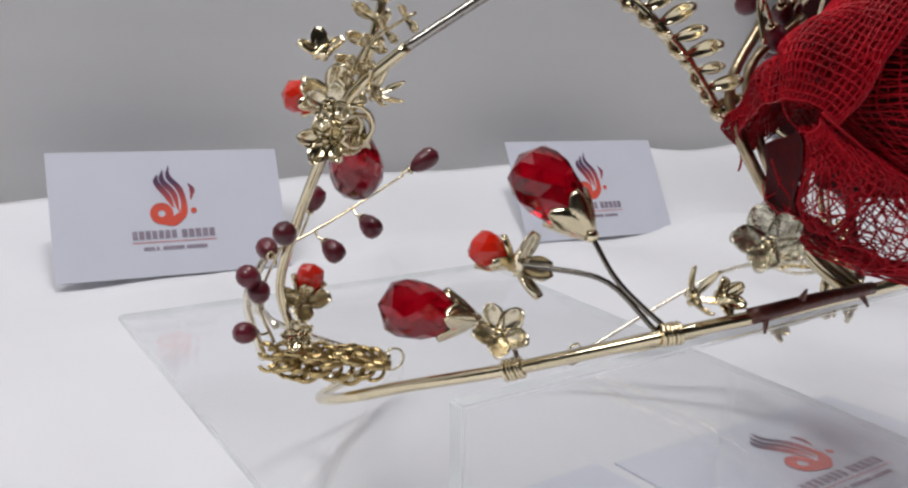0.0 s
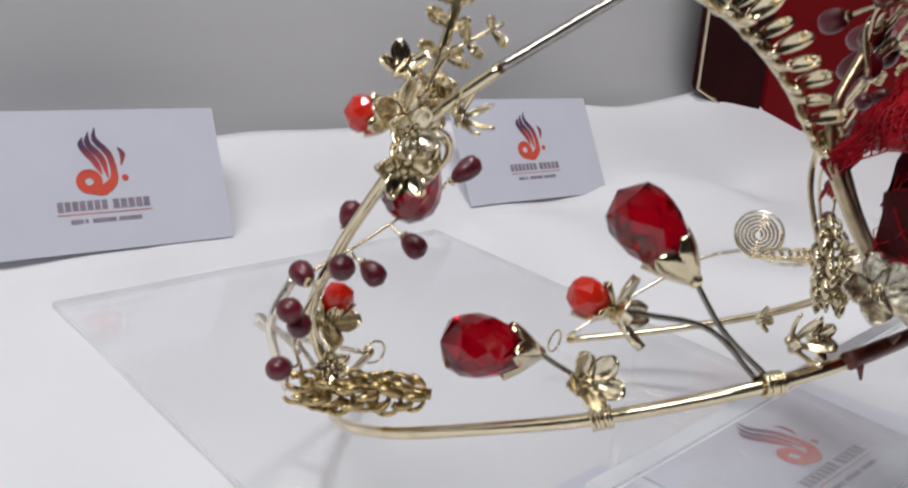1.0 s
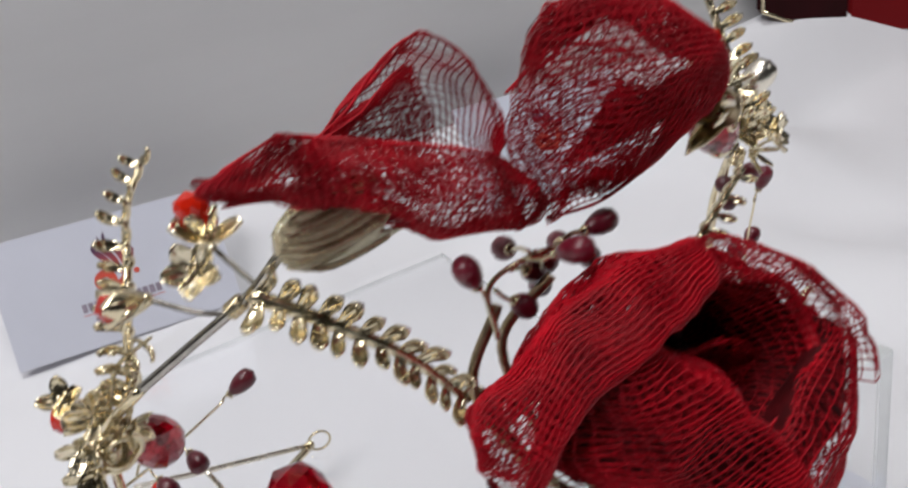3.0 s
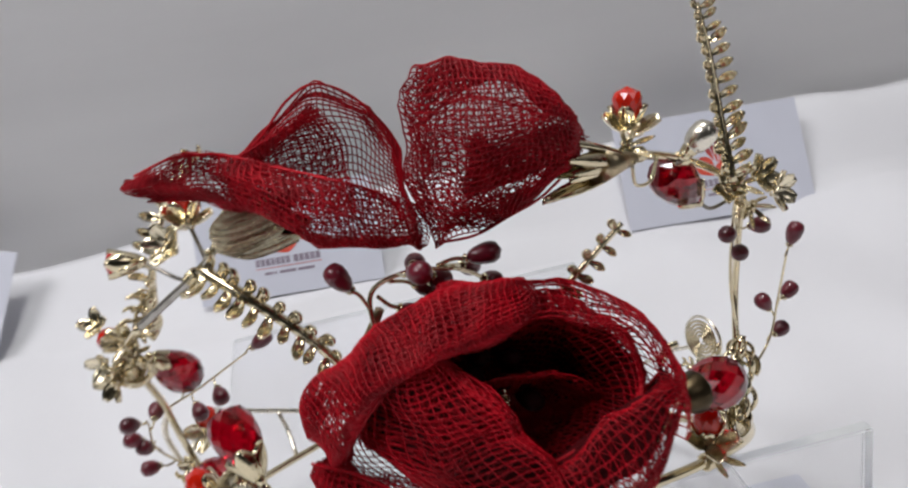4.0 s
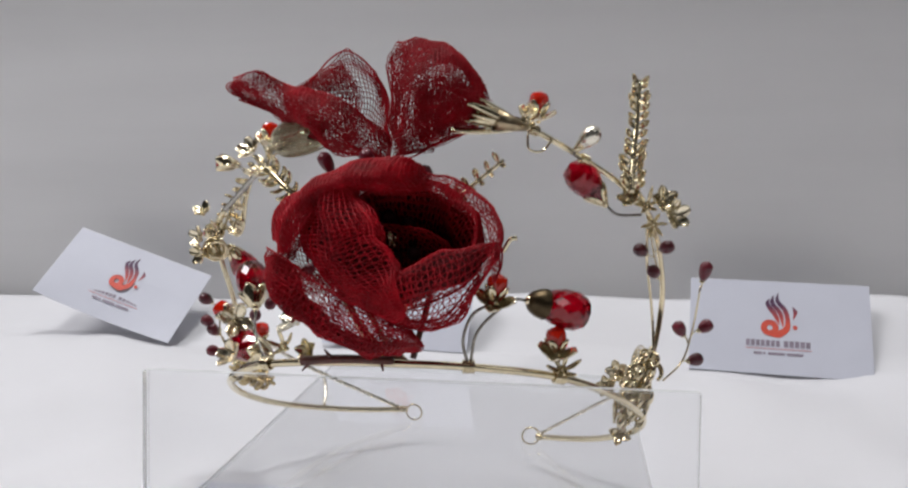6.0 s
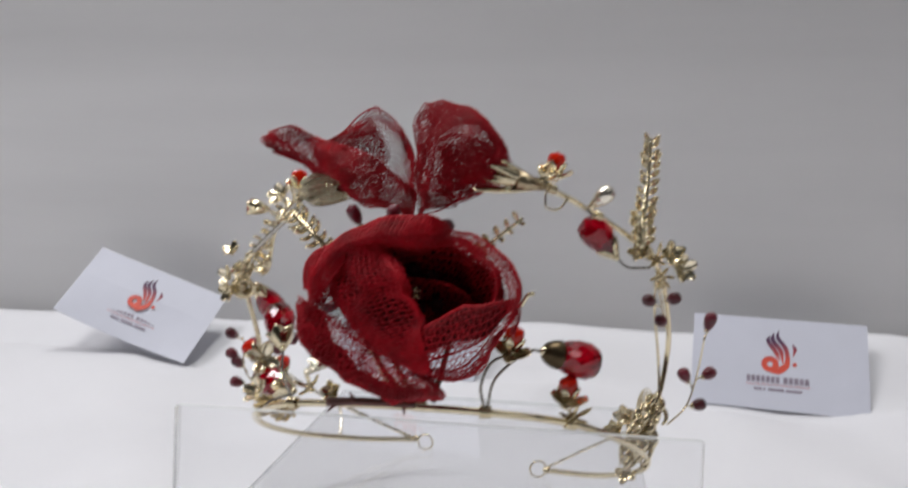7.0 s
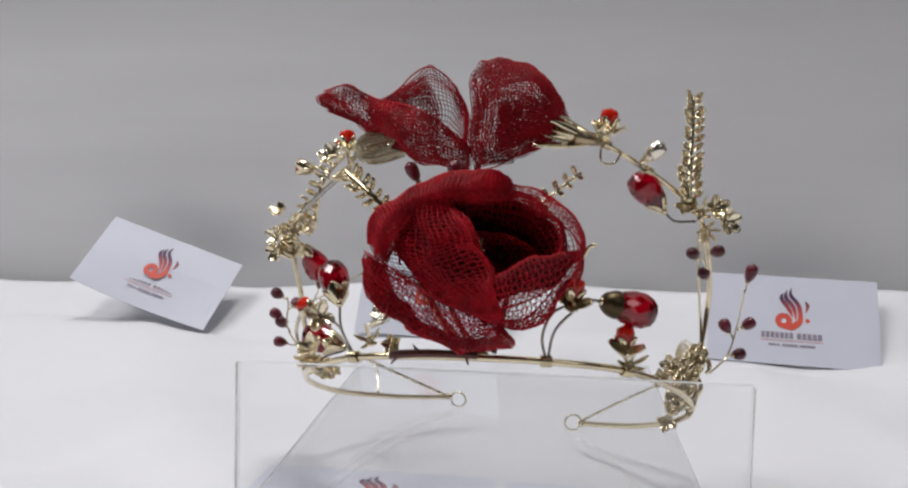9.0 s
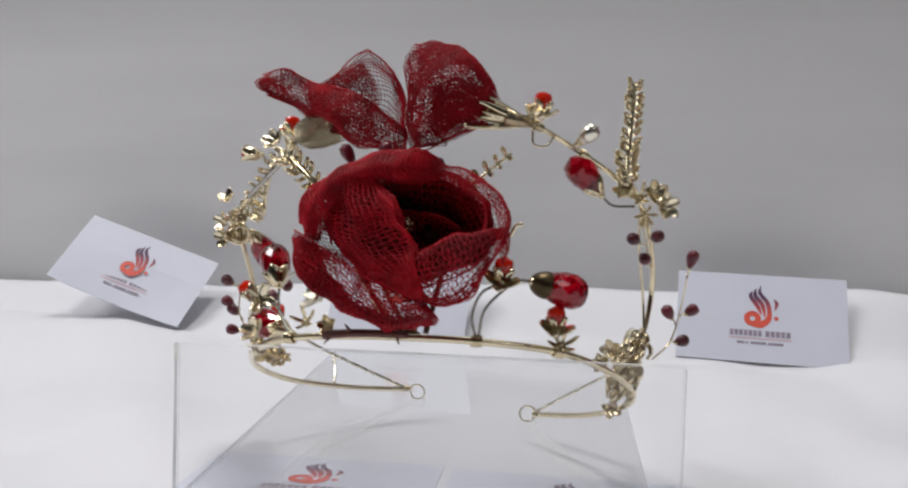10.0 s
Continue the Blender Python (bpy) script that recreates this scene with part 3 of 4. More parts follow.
def curled_sprig(a, b, parent, stations, around, size, material, label, seed=0):
    """A short stem crowded with leaves that curl back into little loops."""
    rnd = random.Random(seed)
    a, b = Vector(a), Vector(b)
    d = (b - a).normalized()
    u = d.orthogonal().normalized()
    v = d.cross(u)
    mid = a.lerp(b, 0.5) + u * 0.0008
    stem = wire("curled_sprig", [a, mid, b], 0.0015, material, parent, 12, 8, 0.8, label)
    for k in range(stations):
        t = (k + 0.5) / stations
        for r in range(around):
            ang = 2 * math.pi * (r + 0.5 * (k % 2)) / around + rnd.uniform(-0.2, 0.2)
            out = u * math.cos(ang) + v * math.sin(ang)
            z = (out + d * rnd.uniform(0.0, 0.3)).normalized()
            x = (d * -1 + out.cross(d) * rnd.uniform(-0.4, 0.4))
            x = (x - z * x.dot(z)).normalized()
            m = Matrix((x, z.cross(x), z)).transposed().to_4x4()
            m.translation = a.lerp(b, t) + out * 0.0008
            put("leaf", LEAF_LOOP if material is WARM_GOLD else LEAF_LOOP_PALE, stem, m @ Matrix.Scale(size * rnd.uniform(0.85, 1.15) * (0.8 + 0.3 * math.sin(math.pi * t)), 4))
    return stem


def wrap(place, axis, radius, turns, parent, thick=0.00035):
    bm = bmesh.new()
    d = Vector(axis).normalized()
    for k in range(turns):
        ring(bm, Vector(place) + d * (k - turns / 2) * thick * 1.9, d + Vector((0.08, 0.05, 0.03)) * (k % 2), radius, thick, 6, 14)
    return part("wire_wrap", bm, GOLD, parent)


# the band and its two tails
BAND_R = 0.00125
RING_L, RING_R = Vector((-0.0200, 0.1340, -0.0018)), Vector((0.0370, 0.1085, -0.0036))
wire("band", [(-0.0245, 0.1305, 0.0000), (-0.048, 0.1120, 0.0035), (-0.0690, 0.0860, 0.0110), (-0.0755, 0.0600, 0.0205), (-0.0725, 0.0380, 0.0295), (-0.0625, 0.0177, 0.0370),
              (-0.0445, -0.0015, 0.0450), (-0.0220, -0.0100, 0.0482), (0.0, -0.0120, 0.0490), (0.0230, -0.0105, 0.0485), (0.0500, -0.0015, 0.0447),
              (0.0690, 0.0160, 0.0350), (0.0790, 0.0390, 0.0230), (0.0755, 0.0560, 0.0135), (0.0620, 0.0800, 0.0040), (0.0410, 0.1050, -0.0030)],
     BAND_R, GOLD, tiara, 110, 10, label="polished pale gold headband wire")
for c, ax in ((RING_L, (0.15, 1, 0.1)), (RING_R, (-0.15, 1, 0.1))):
    part("end_ring", ring(bmesh.new(), c, ax, 0.0038, 0.00045, 8, 28), GOLD, tiara, "small wire ring at the band's end")
wire("brace_wire", [(-0.0240, 0.1320, -0.0005), (-0.0612, 0.1163, 0.0190), (-0.0760, 0.1070, 0.0290), (-0.0805, 0.0980, 0.0345), (-0.0825, 0.0800, 0.0330)], 0.0009, SILVER, tiara, 30)
wire("brace_wire", [(0.0405, 0.1065, -0.0022), (0.0640, 0.0920, 0.0150), (0.0780, 0.0820, 0.0250), (0.0830, 0.0670, 0.0310), (0.0815, 0.0460, 0.0360)], 0.0007, SILVER, tiara, 30)
wire("strut_wire", [(-0.0560, 0.1045, 0.0062), (-0.0575, 0.1120, 0.0120), (-0.0600, 0.1168, 0.0184)], 0.0008, SILVER, tiara, 8)
for c, d in (((-0.0250, 0.1303, 0.0005), (-1, -0.7, 0.1)), ((0.0412, 0.1048, -0.0028), (1, -1, 0.1))):
    wrap(c, d, 0.0012, 4, tiara)
curled_sprig((-0.0850, 0.0755, 0.0272), (-0.0645, 0.0585, 0.0262), tiara, 11, 5, 0.80, WARM_GOLD, "gold sprig of leaves curled into tight loops", 1)
curled_sprig((0.0730, 0.0355, 0.0240), (0.0822, 0.0432, 0.0480), tiara, 9, 5, 1.05, GOLD, "pale gold sprig of leaves curled into loops", 2)

# the arch over it
wire("arch_wire", [(-0.0800, 0.0720, 0.0290), (-0.0835, 0.0740, 0.0430), (-0.0830, 0.0660, 0.0580), (-0.0825, 0.0530, 0.0740), (-0.0815, 0.0440, 0.0850),
                   (-0.0740, 0.0350, 0.0945)], 0.0011, GOLD, tiara, 40)
wire("arch_wire", [(-0.0745, 0.0356, 0.0940), (-0.0640, 0.0283, 0.1022), (-0.0540, 0.0215, 0.1100), (-0.0480, 0.0170, 0.1170)], 0.0010, STEEL, tiara, 24, label="bare grey wire of the arch")
wire("arch_wire", [(0.0800, 0.0430, 0.0350), (0.0850, 0.0520, 0.0550), (0.0855, 0.0500, 0.0720), (0.0800, 0.0370, 0.0930), (0.0700, 0.0280, 0.1040),
                   (0.0560, 0.0170, 0.1130), (0.0400, 0.0020, 0.1210), (0.0290, -0.0085, 0.1245)], 0.0010, GOLD, tiara, 50)
wire("arch_wire", [(0.0830, 0.0450, 0.0400), (0.0820, 0.0480, 0.0600), (0.0790, 0.0400, 0.0800), (0.0790, 0.0360, 0.0950)], 0.0005, GOLD, tiara, 24)
wire("arch_wire", [(-0.0860, 0.0790, 0.0260), (-0.0890, 0.0800, 0.0400), (-0.0850, 0.0780, 0.0500)], 0.0010, SILVER, tiara, 18)
for c, d in (((0.0560, 0.0170, 0.1130), (-1, -0.9, 0.5)), ((-0.0560, 0.0228, 0.1085), (1, -0.7, 0.8)), ((0.0400, 0.0020, 0.1210), (-1, -0.9, 0.3))):
    wrap(c, d, 0.0014, 5, tiara)
wire("wire_loop", [(0.046, 0.006, 0.1185), (0.043, 0.003, 0.1145), (0.039, 0.001, 0.1150), (0.0385, 0.001, 0.1195)], 0.0004, GOLD, tiara, 20)

# leafy sprigs
fern([(-0.0540, 0.0210, 0.1105), (-0.0445, 0.0130, 0.1040), (-0.0340, 0.0080, 0.0945), (-0.0255, 0.0045, 0.0830)], 12, tiara, 1.15, 0.0016, seed=3, label="gold fern-like sprig of curled leaves", facing=(-0.5, -0.6, 0.6))
fern([(-0.0760, 0.0500, 0.0850), (-0.0743, 0.0526, 0.0871), (-0.0715, 0.0500, 0.1002), (-0.0679, 0.0520, 0.1101), (-0.0629, 0.0640, 0.1185), (-0.0552, 0.0739, 0.1249)], 14, tiara, 1.05, 0.0012, seed=4, label="gold fern-like sprig of curled leaves, bent backwards", facing=(-0.6, -0.6, 0.4))
fern([(0.0720, 0.0240, 0.1020), (0.0728, 0.0300, 0.1150), (0.0745, 0.0380, 0.1300), (0.0755, 0.0455, 0.1425)], 14, tiara, 0.98, 0.0013, 1.2, seed=5, label="upright gold sprig of curled leaves", facing=(0.0, -0.9, 0.3))
fern([(0.0120, -0.0080, 0.0930), (0.0200, -0.0080, 0.1010), (0.0320, -0.0080, 0.1110)], 8, tiara, 0.8, 0.0010, seed=6, facing=(0, -1, 0.2))
fern([(-0.0800, 0.0480, 0.0860), (-0.0760, 0.0460, 0.0950), (-0.0690, 0.0400, 0.1010)], 5, tiara, 0.8, 0.0006, seed=7, facing=(0, -1, 0.2))

# stems behind the rose
for pts, r, mt in (([(-0.0240, 0.0045, 0.0840), (-0.0190, -0.0010, 0.0700), (-0.0110, -0.0060, 0.0570), (-0.0020, -0.0090, 0.0490)], 0.0012, GOLD),
                   ([(-0.0180, 0.0020, 0.1000), (-0.0250, 0.0030, 0.0860), (-0.0200, -0.0020, 0.0700), (-0.0090, -0.0060, 0.0560), (0.0010, -0.0090, 0.0490)], 0.0010, OLD_GOLD),
                   ([(-0.0060, 0.0020, 0.1010), (-0.0160, 0.0060, 0.0900), (-0.0140, 0.0010, 0.0720), (-0.0060, -0.0050, 0.0570), (0.0030, -0.0090, 0.0490)], 0.0010, OLD_GOLD),
                   ([(0.0120, -0.0080, 0.0930), (0.0100, 0.0000, 0.0750), (0.0050, -0.0080, 0.0500)], 0.0010, BARK)):
    wire("stem", pts, r, mt, tiara, 26)
wire("stem_wrap", [(-0.0300, -0.0085, 0.0480), (-0.0160, -0.0120, 0.0497), (0.0000, -0.0132, 0.0500)], 0.0016, BARK, tiara, 14, taper=0.8, label="dark maroon twig bound along the band")
for q, d in (((-0.0270, -0.0095, 0.0480), (-0.6, -0.4, -0.7)), ((-0.0200, -0.0115, 0.0500), (-0.4, -0.5, 0.7)), ((-0.0040, -0.0130, 0.0500), (0.3, -0.4, -0.8))):
    wire("thorn", [q, Vector(q) + Vector(d) * 0.0038], 0.0008, BARK, tiara, 4, 6, 0.3)
berries([(-0.0200, 0.0000, 0.0950), (-0.0190, 0.0020, 0.1040), (-0.0110, -0.0010, 0.1080), (-0.0010, 0.0000, 0.1060)],
        [((-0.0200, 0.0010, 0.1010), (-0.0228, -0.0008, 0.1065), True), ((-0.0130, -0.0010, 0.1080), (-0.0110, -0.0070, 0.1100), True), ((-0.0050, 0.0, 0.1075), (0.0010, 0.0005, 0.1075), True),
         ((-0.0150, 0.0010, 0.1060), (-0.0100, 0.0040, 0.1030), False), ((-0.0100, 0.0, 0.1080), (-0.0060, 0.0040, 0.1040), False), ((-0.0180, 0.0020, 0.1030), (-0.0140, 0.0030, 0.0990), False),
         ((-0.0090, 0.0000, 0.1075), (-0.0050, 0.0070, 0.0990), True), ((-0.0040, 0.0, 0.1070), (0.0010, 0.0080, 0.1030), True), ((-0.0110, 0.0, 0.1080), (-0.0090, 0.0095, 0.1050), False),
         ((-0.0020, 0.0, 0.1065), (0.0050, 0.0060, 0.1000), False)], tiara, radius=0.0006)

# berries at both ends
berries([(-0.0850, 0.0750, 0.0310), (-0.0900, 0.0700, 0.0420), (-0.0880, 0.0640, 0.0530), (-0.0870, 0.0590, 0.0570)],
        [((-0.0870, 0.0730, 0.0340), (-0.0905, 0.0712, 0.0350), False), ((-0.0890, 0.0710, 0.0400), (-0.0905, 0.0680, 0.0430), False), ((-0.0890, 0.0680, 0.0450), (-0.0915, 0.0665, 0.0470), False),
         ((-0.0880, 0.0650, 0.0510), (-0.0875, 0.0685, 0.0520), False), ((-0.0870, 0.0600, 0.0560), (-0.0885, 0.0575, 0.0575), False)], tiara, label="twig of maroon berries")
berries([(-0.0840, 0.0740, 0.0520), (-0.0740, 0.0710, 0.0570), (-0.0640, 0.0680, 0.0630), (-0.0565, 0.0660, 0.0675)],
        [((-0.0570, 0.0662, 0.0672), (-0.0550, 0.0657, 0.0685), True), ((-0.0680, 0.0690, 0.0610), (-0.0672, 0.0660, 0.0590), False), ((-0.0760, 0.0715, 0.0560), (-0.0750, 0.0690, 0.0540), False),
         ((-0.0790, 0.0725, 0.0550), (-0.0770, 0.0720, 0.0600), False)], tiara, label="twig of maroon berries")
berries([(0.0860, 0.0440, 0.0360), (0.0930, 0.0470, 0.0430), (0.0965, 0.0480, 0.0550), (0.0985, 0.0460, 0.0700)],
        [((0.0920, 0.0470, 0.0420), (0.0950, 0.0485, 0.0425), False), ((0.0950, 0.0480, 0.0490), (0.0935, 0.0480, 0.0515), False), ((0.0960, 0.0480, 0.0520), (0.0985, 0.0490, 0.0535), False),
         ((0.0980, 0.0465, 0.0680), (0.0988, 0.0455, 0.0715), True)], tiara, label="twig of maroon berries")
berries([(0.0850, 0.0480, 0.0700), (0.0820, 0.0430, 0.0800), (0.0800, 0.0390, 0.0880)],
        [((0.0840, 0.0470, 0.0720), (0.0828, 0.0440, 0.0735), False), ((0.0820, 0.0430, 0.0800), (0.0790, 0.0400, 0.0815), False), ((0.0815, 0.0420, 0.0820), (0.0835, 0.0390, 0.0830), False)], tiara)

# a disc of wound wire and a sprig running back from the end coil
def wound_disc(centre, facing, radius):
    d = Vector(facing).normalized()
    u = d.orthogonal().normalized()
    v = d.cross(u)
    line = [Vector(centre) + (u * math.cos(a) + v * math.sin(a)) * radius * (0.12 + 0.88 * k / 90) for k, a in ((k, k * 0.36) for k in range(91))]
    disc = part("wound_disc", sweep(bmesh.new(), line, 0.00045, 6), GOLD, tiara, "flat spiral of wound pale gold wire")
    part("rim_wire", ring(bmesh.new(), Vector(centre) - d * 0.0006, d, radius * 1.06, 0.0005, 6, 30), SILVER, disc)
    return disc


wound_disc((0.0790, 0.0633, 0.0376), (-0.94, -0.32, 0.10), 0.0070)
wire("disc_stem", [(0.0790, 0.0633, 0.0305), (0.0790, 0.0540, 0.0300), (0.0785, 0.0440, 0.0330)], 0.0006, SILVER, tiara, 14)
fern([(0.0790, 0.0420, 0.0350), (0.0760, 0.0500, 0.0335), (0.0720, 0.0620, 0.0320)], 9, tiara, 0.55, 0.0010, 1.2, seed=9, facing=(-0.6, -0.4, 0.7))

# crystal buds
bud((-0.0524, 0.0099, 0.0625), (-0.34, 0.63, 0.70), tiara, BIG_DROP, SEPAL, 5, 0.97, 1.25, 0.66, stem=[(-0.0500, 0.0040, 0.0540), (-0.0434, -0.0025, 0.0455)], label="faceted deep red crystal bud in gold sepals")
bud((-0.0574, 0.0375, 0.0409), (-0.88, 0.39, 0.20), tiara, BIG_DROP, SEPAL, 5, 1.02, 0.9, 0.68, stem=[(-0.0565, 0.0340, 0.0400), (-0.0605, 0.0200, 0.0400), (-0.0620, 0.0177, 0.0365)], label="faceted deep red crystal bud in gold sepals")
bud((-0.0775, 0.0500, 0.0795), (0.35, 0.55, -0.75), tiara, BIG_DROP, SEPAL_SMALL, 4, 0.95, 0.2, label="faceted deep red crystal bud in gold sepals")
bird = bud((0.0410, -0.0090, 0.0688), (0.84, 0.46, -0.22), tiara, BIG_DROP, SEPAL_SMALL, 3, 1.05, 2.6, 0.60, stem=[(0.0350, -0.0130, 0.0690), (0.0255, -0.0125, 0.0600), (0.0230, -0.0108, 0.0495)], label="faceted deep red crystal bud in gold sepals")
shell = bmesh.new()
loft(shell, [[(r0 * math.cos(a), r0 * math.sin(a), z) for a in (2 * math.pi * k / 8 for k in range(8))] for r0, z in ((0.0010, -0.0014), (0.0028, -0.0002), (0.0041, 0.0022), (0.0046, 0.0044))], 20, 9, True)
part("cup", shell, DARK_CUP, bird, "dark polished cup round the bud's foot")
bud((0.0630, 0.0250, 0.0990), (-0.62, -0.35, 0.70), tiara, BIG_DROP, SEPAL, 3, 0.95, 1.0, stem=[(0.0680, 0.0280, 0.0950), (0.0760, 0.0320, 0.0950)], label="faceted deep red crystal bud in gold sepals")
bud((0.0545, 0.0100, 0.1165), (0.65, -0.1, 0.62), tiara, SILVER_DROP, SEPAL_SMALL, 4, 0.95, 0.2, 0.30, stem=[(0.0530, 0.0120, 0.1140), (0.0560, 0.0165, 0.1125)], label="small closed bud of silvery gold")
bud((-0.0690, 0.0335, 0.1110), (-0.75, 0.0, 0.1), tiara, MID_DROP, SEPAL, 4, 0.92, 1.2, 0.42, stem=[(-0.0620, 0.0290, 0.1075), (-0.0580, 0.0245, 0.1070)], label="orange-red bead in a silvery cup")

# orange-red beads with little flowers
for place, d, stem, face in (((-0.0560, 0.0330, 0.1190), (-0.05, 0.2, 0.9), [(-0.0545, 0.0290, 0.1150), (-0.0520, 0.0205, 0.1110)], (0.1, -0.3, 0.9)),
                             ((-0.0830, 0.0510, 0.0850), (-0.75, 0.5, 0.1), None, (-0.4, -0.8, 0.3)),
                             ((-0.0640, 0.0180, 0.0570), (-0.8, 0.2, 0.55), [(-0.0580, 0.0130, 0.0560), (-0.0510, 0.0060, 0.0540), (-0.0450, -0.0005, 0.0455)], (0.3, -0.7, 0.2)),
                             ((0.0410, 0.0080, 0.1260), (0.1, 0.1, 0.95), None, (0.1, -0.4, 0.9)),
                             ((0.0488, -0.0045, 0.0530), (-0.05, 0.0, 0.95), None, (0.0, -0.5, 0.9)),
                             ((0.0305, -0.0140, 0.0695), (0.12, 0.0, 0.95), [(0.0240, -0.0140, 0.0650), (0.0210, -0.0130, 0.0570), (0.0225, -0.0108, 0.0490)], (0.1, -0.6, 0.7)),
                             ((-0.0760, 0.0780, 0.0400), (0.2, -0.3, 0.95), None, (-0.2, -0.8, 0.5))):
    bud(place, d, tiara, MID_DROP, SEPAL_SMALL, 4, 0.95, 0.3, 0.75, stem=stem, label="orange-red faceted bead in gold leaves")
    flower(Vector(place) - Vector(d).normalized() * 0.002, face, tiara, LEAF_WIDE, 4, 1.0, 1.2, 0.5, label="small gold flower under a bead")

# gold flowers and clusters
for place, face, leaf, n, s in (((-0.0300, -0.0110, 0.0610), (-0.7, -0.5, 0.5), LEAF_DOTTED, 5, 0.95), ((-0.0640, 0.0200, 0.0430), (-0.4, -0.7, 0.5), LEAF_WIDE, 5, 0.9),
                                ((-0.0860, 0.0420, 0.0840), (-0.5, -0.85, 0.1), LEAF_WIDE, 4, 0.72), ((-0.0780, 0.0400, 0.0860), (0.1, -0.9, 0.4), LEAF_LONG, 6, 0.7),
                                ((-0.0860, 0.0450, 0.0930), (-0.3, -0.6, 0.8), SEPAL_SMALL, 4, 0.9), ((-0.0600, 0.0270, 0.1150), (-0.3, -0.7, 0.5), LEAF_WIDE, 5, 0.85),
                                ((0.0860, 0.0310, 0.0950), (0.5, -0.8, 0.1), LEAF_WIDE, 5, 0.9), ((0.0780, 0.0320, 0.0980), (-0.1, -0.9, 0.4), LEAF_LONG, 6, 0.85),
                                ((0.0720, 0.0260, 0.0995), (-0.3, -0.8, 0.6), SEPAL_SMALL, 5, 0.9), ((0.0505, -0.0030, 0.0470), (0.1, -0.8, 0.6), LEAF_LONG, 6, 0.9),
                                ((0.0700, 0.0330, 0.0400), (-0.4, -0.8, 0.4), LEAF_WIDE, 5, 0.7), ((0.0720, 0.0560, 0.0125), (0.0, -0.9, 0.3), SEPAL_SMALL, 4, 0.9),
                                ((-0.0380, -0.0020, 0.0510), (-0.1, -0.8, 0.5), LEAF_LONG, 5, 0.8),
                                ((-0.0810, 0.0700, 0.0330), (-0.5, -0.8, 0.3), SEPAL_SMALL, 5, 0.8),
                                ((-0.0860, 0.0440, 0.0780), (-0.6, -0.8, -0.1), SEPAL_SMALL, 5, 1.0),
                                ((0.0830, 0.0330, 0.0990), (0.3, -0.8, 0.4), SEPAL_SMALL, 5, 1.1), ((0.0800, 0.0310, 0.0920), (0.0, -0.9, -0.1), LEAF_LONG, 6, 0.75),
                                ((0.0660, 0.0300, 0.0360), (-0.3, -0.9, 0.2), SEPAL_SMALL, 5, 0.8), ((0.0380, 0.0010, 0.1235), (0.1, -0.9, 0.3), LEAF_LONG, 6, 0.7),
                                ((-0.0300, -0.0020, 0.0500), (-0.2, -0.9, 0.3), SEPAL_SMALL, 5, 0.8)):
    flower(place, face, tiara, leaf, n, s, 1.15, 0.4, label="small cast gold flower")
for c, axis in (((-0.0820, 0.0450, 0.0800), (0.1, -0.4, 0.8)), ((0.0800, 0.0360, 0.0900), (0, -0.3, 0.9)), ((-0.0434, -0.0025, 0.0455), (1, -0.5, 0.1)),
                ((-0.0620, 0.0175, 0.0370), (0.6, -0.7, 0.3)), ((0.0229, -0.0108, 0.0487), (1, 0.2, 0)), ((0.0500, -0.0015, 0.0447), (0.9, 0.5, -0.2))):
    wrap(c, axis, 0.0018, 5, tiara, 0.0004)
# a knot of loose curled wire under the left-hand cluster
for k in range(7):
    part("wire_curl", ring(bmesh.new(), (-0.0830 + 0.0005 * k, 0.0460 - 0.0003 * k, 0.0790 + 0.0006 * (k % 3)), (0.4 * math.sin(k * 2.1), -0.9, 0.5 * math.cos(k * 1.7)), 0.0036 + 0.0004 * (k % 2), 0.0005, 6, 18), GOLD, tiara)


# net flowers
def calyx(place, direction, size, spin, label, sepal=None):
    d = Vector(direction).normalized()
    bm = bmesh.new()
    bmesh.ops.create_cone(bm, cap_ends=True, segments=14, radius1=0.0010 * size, radius2=0.0034 * size, depth=0.010 * size, matrix=Matrix.Translation((0, 0, 0.005 * size)))
    body = put("calyx", mesh_of(bm, "calyx", OLD_GOLD), tiara, aim(place, d), label)
    u = d.orthogonal().normalized()
    v = d.cross(u)
    inv = body.matrix_basis.inverted()
    for k in range(7):
        a = spin + 2 * math.pi * k / 7
        out = u * math.cos(a) + v * math.sin(a)
        tilt = 0.26 + 0.08 * (k % 3)
        z = d * math.cos(tilt) + out * math.sin(tilt)
        x = (-out + z * out.dot(z)).normalized()
        m = Matrix((x, z.cross(x), z)).transposed().to_4x4()
        m.translation = Vector(place)
        put("sepal", sepal or SEPAL_LONG, body, inv @ m @ Matrix.Scale(size * (0.85 + 0.1 * (k % 3)), 4))
    return body


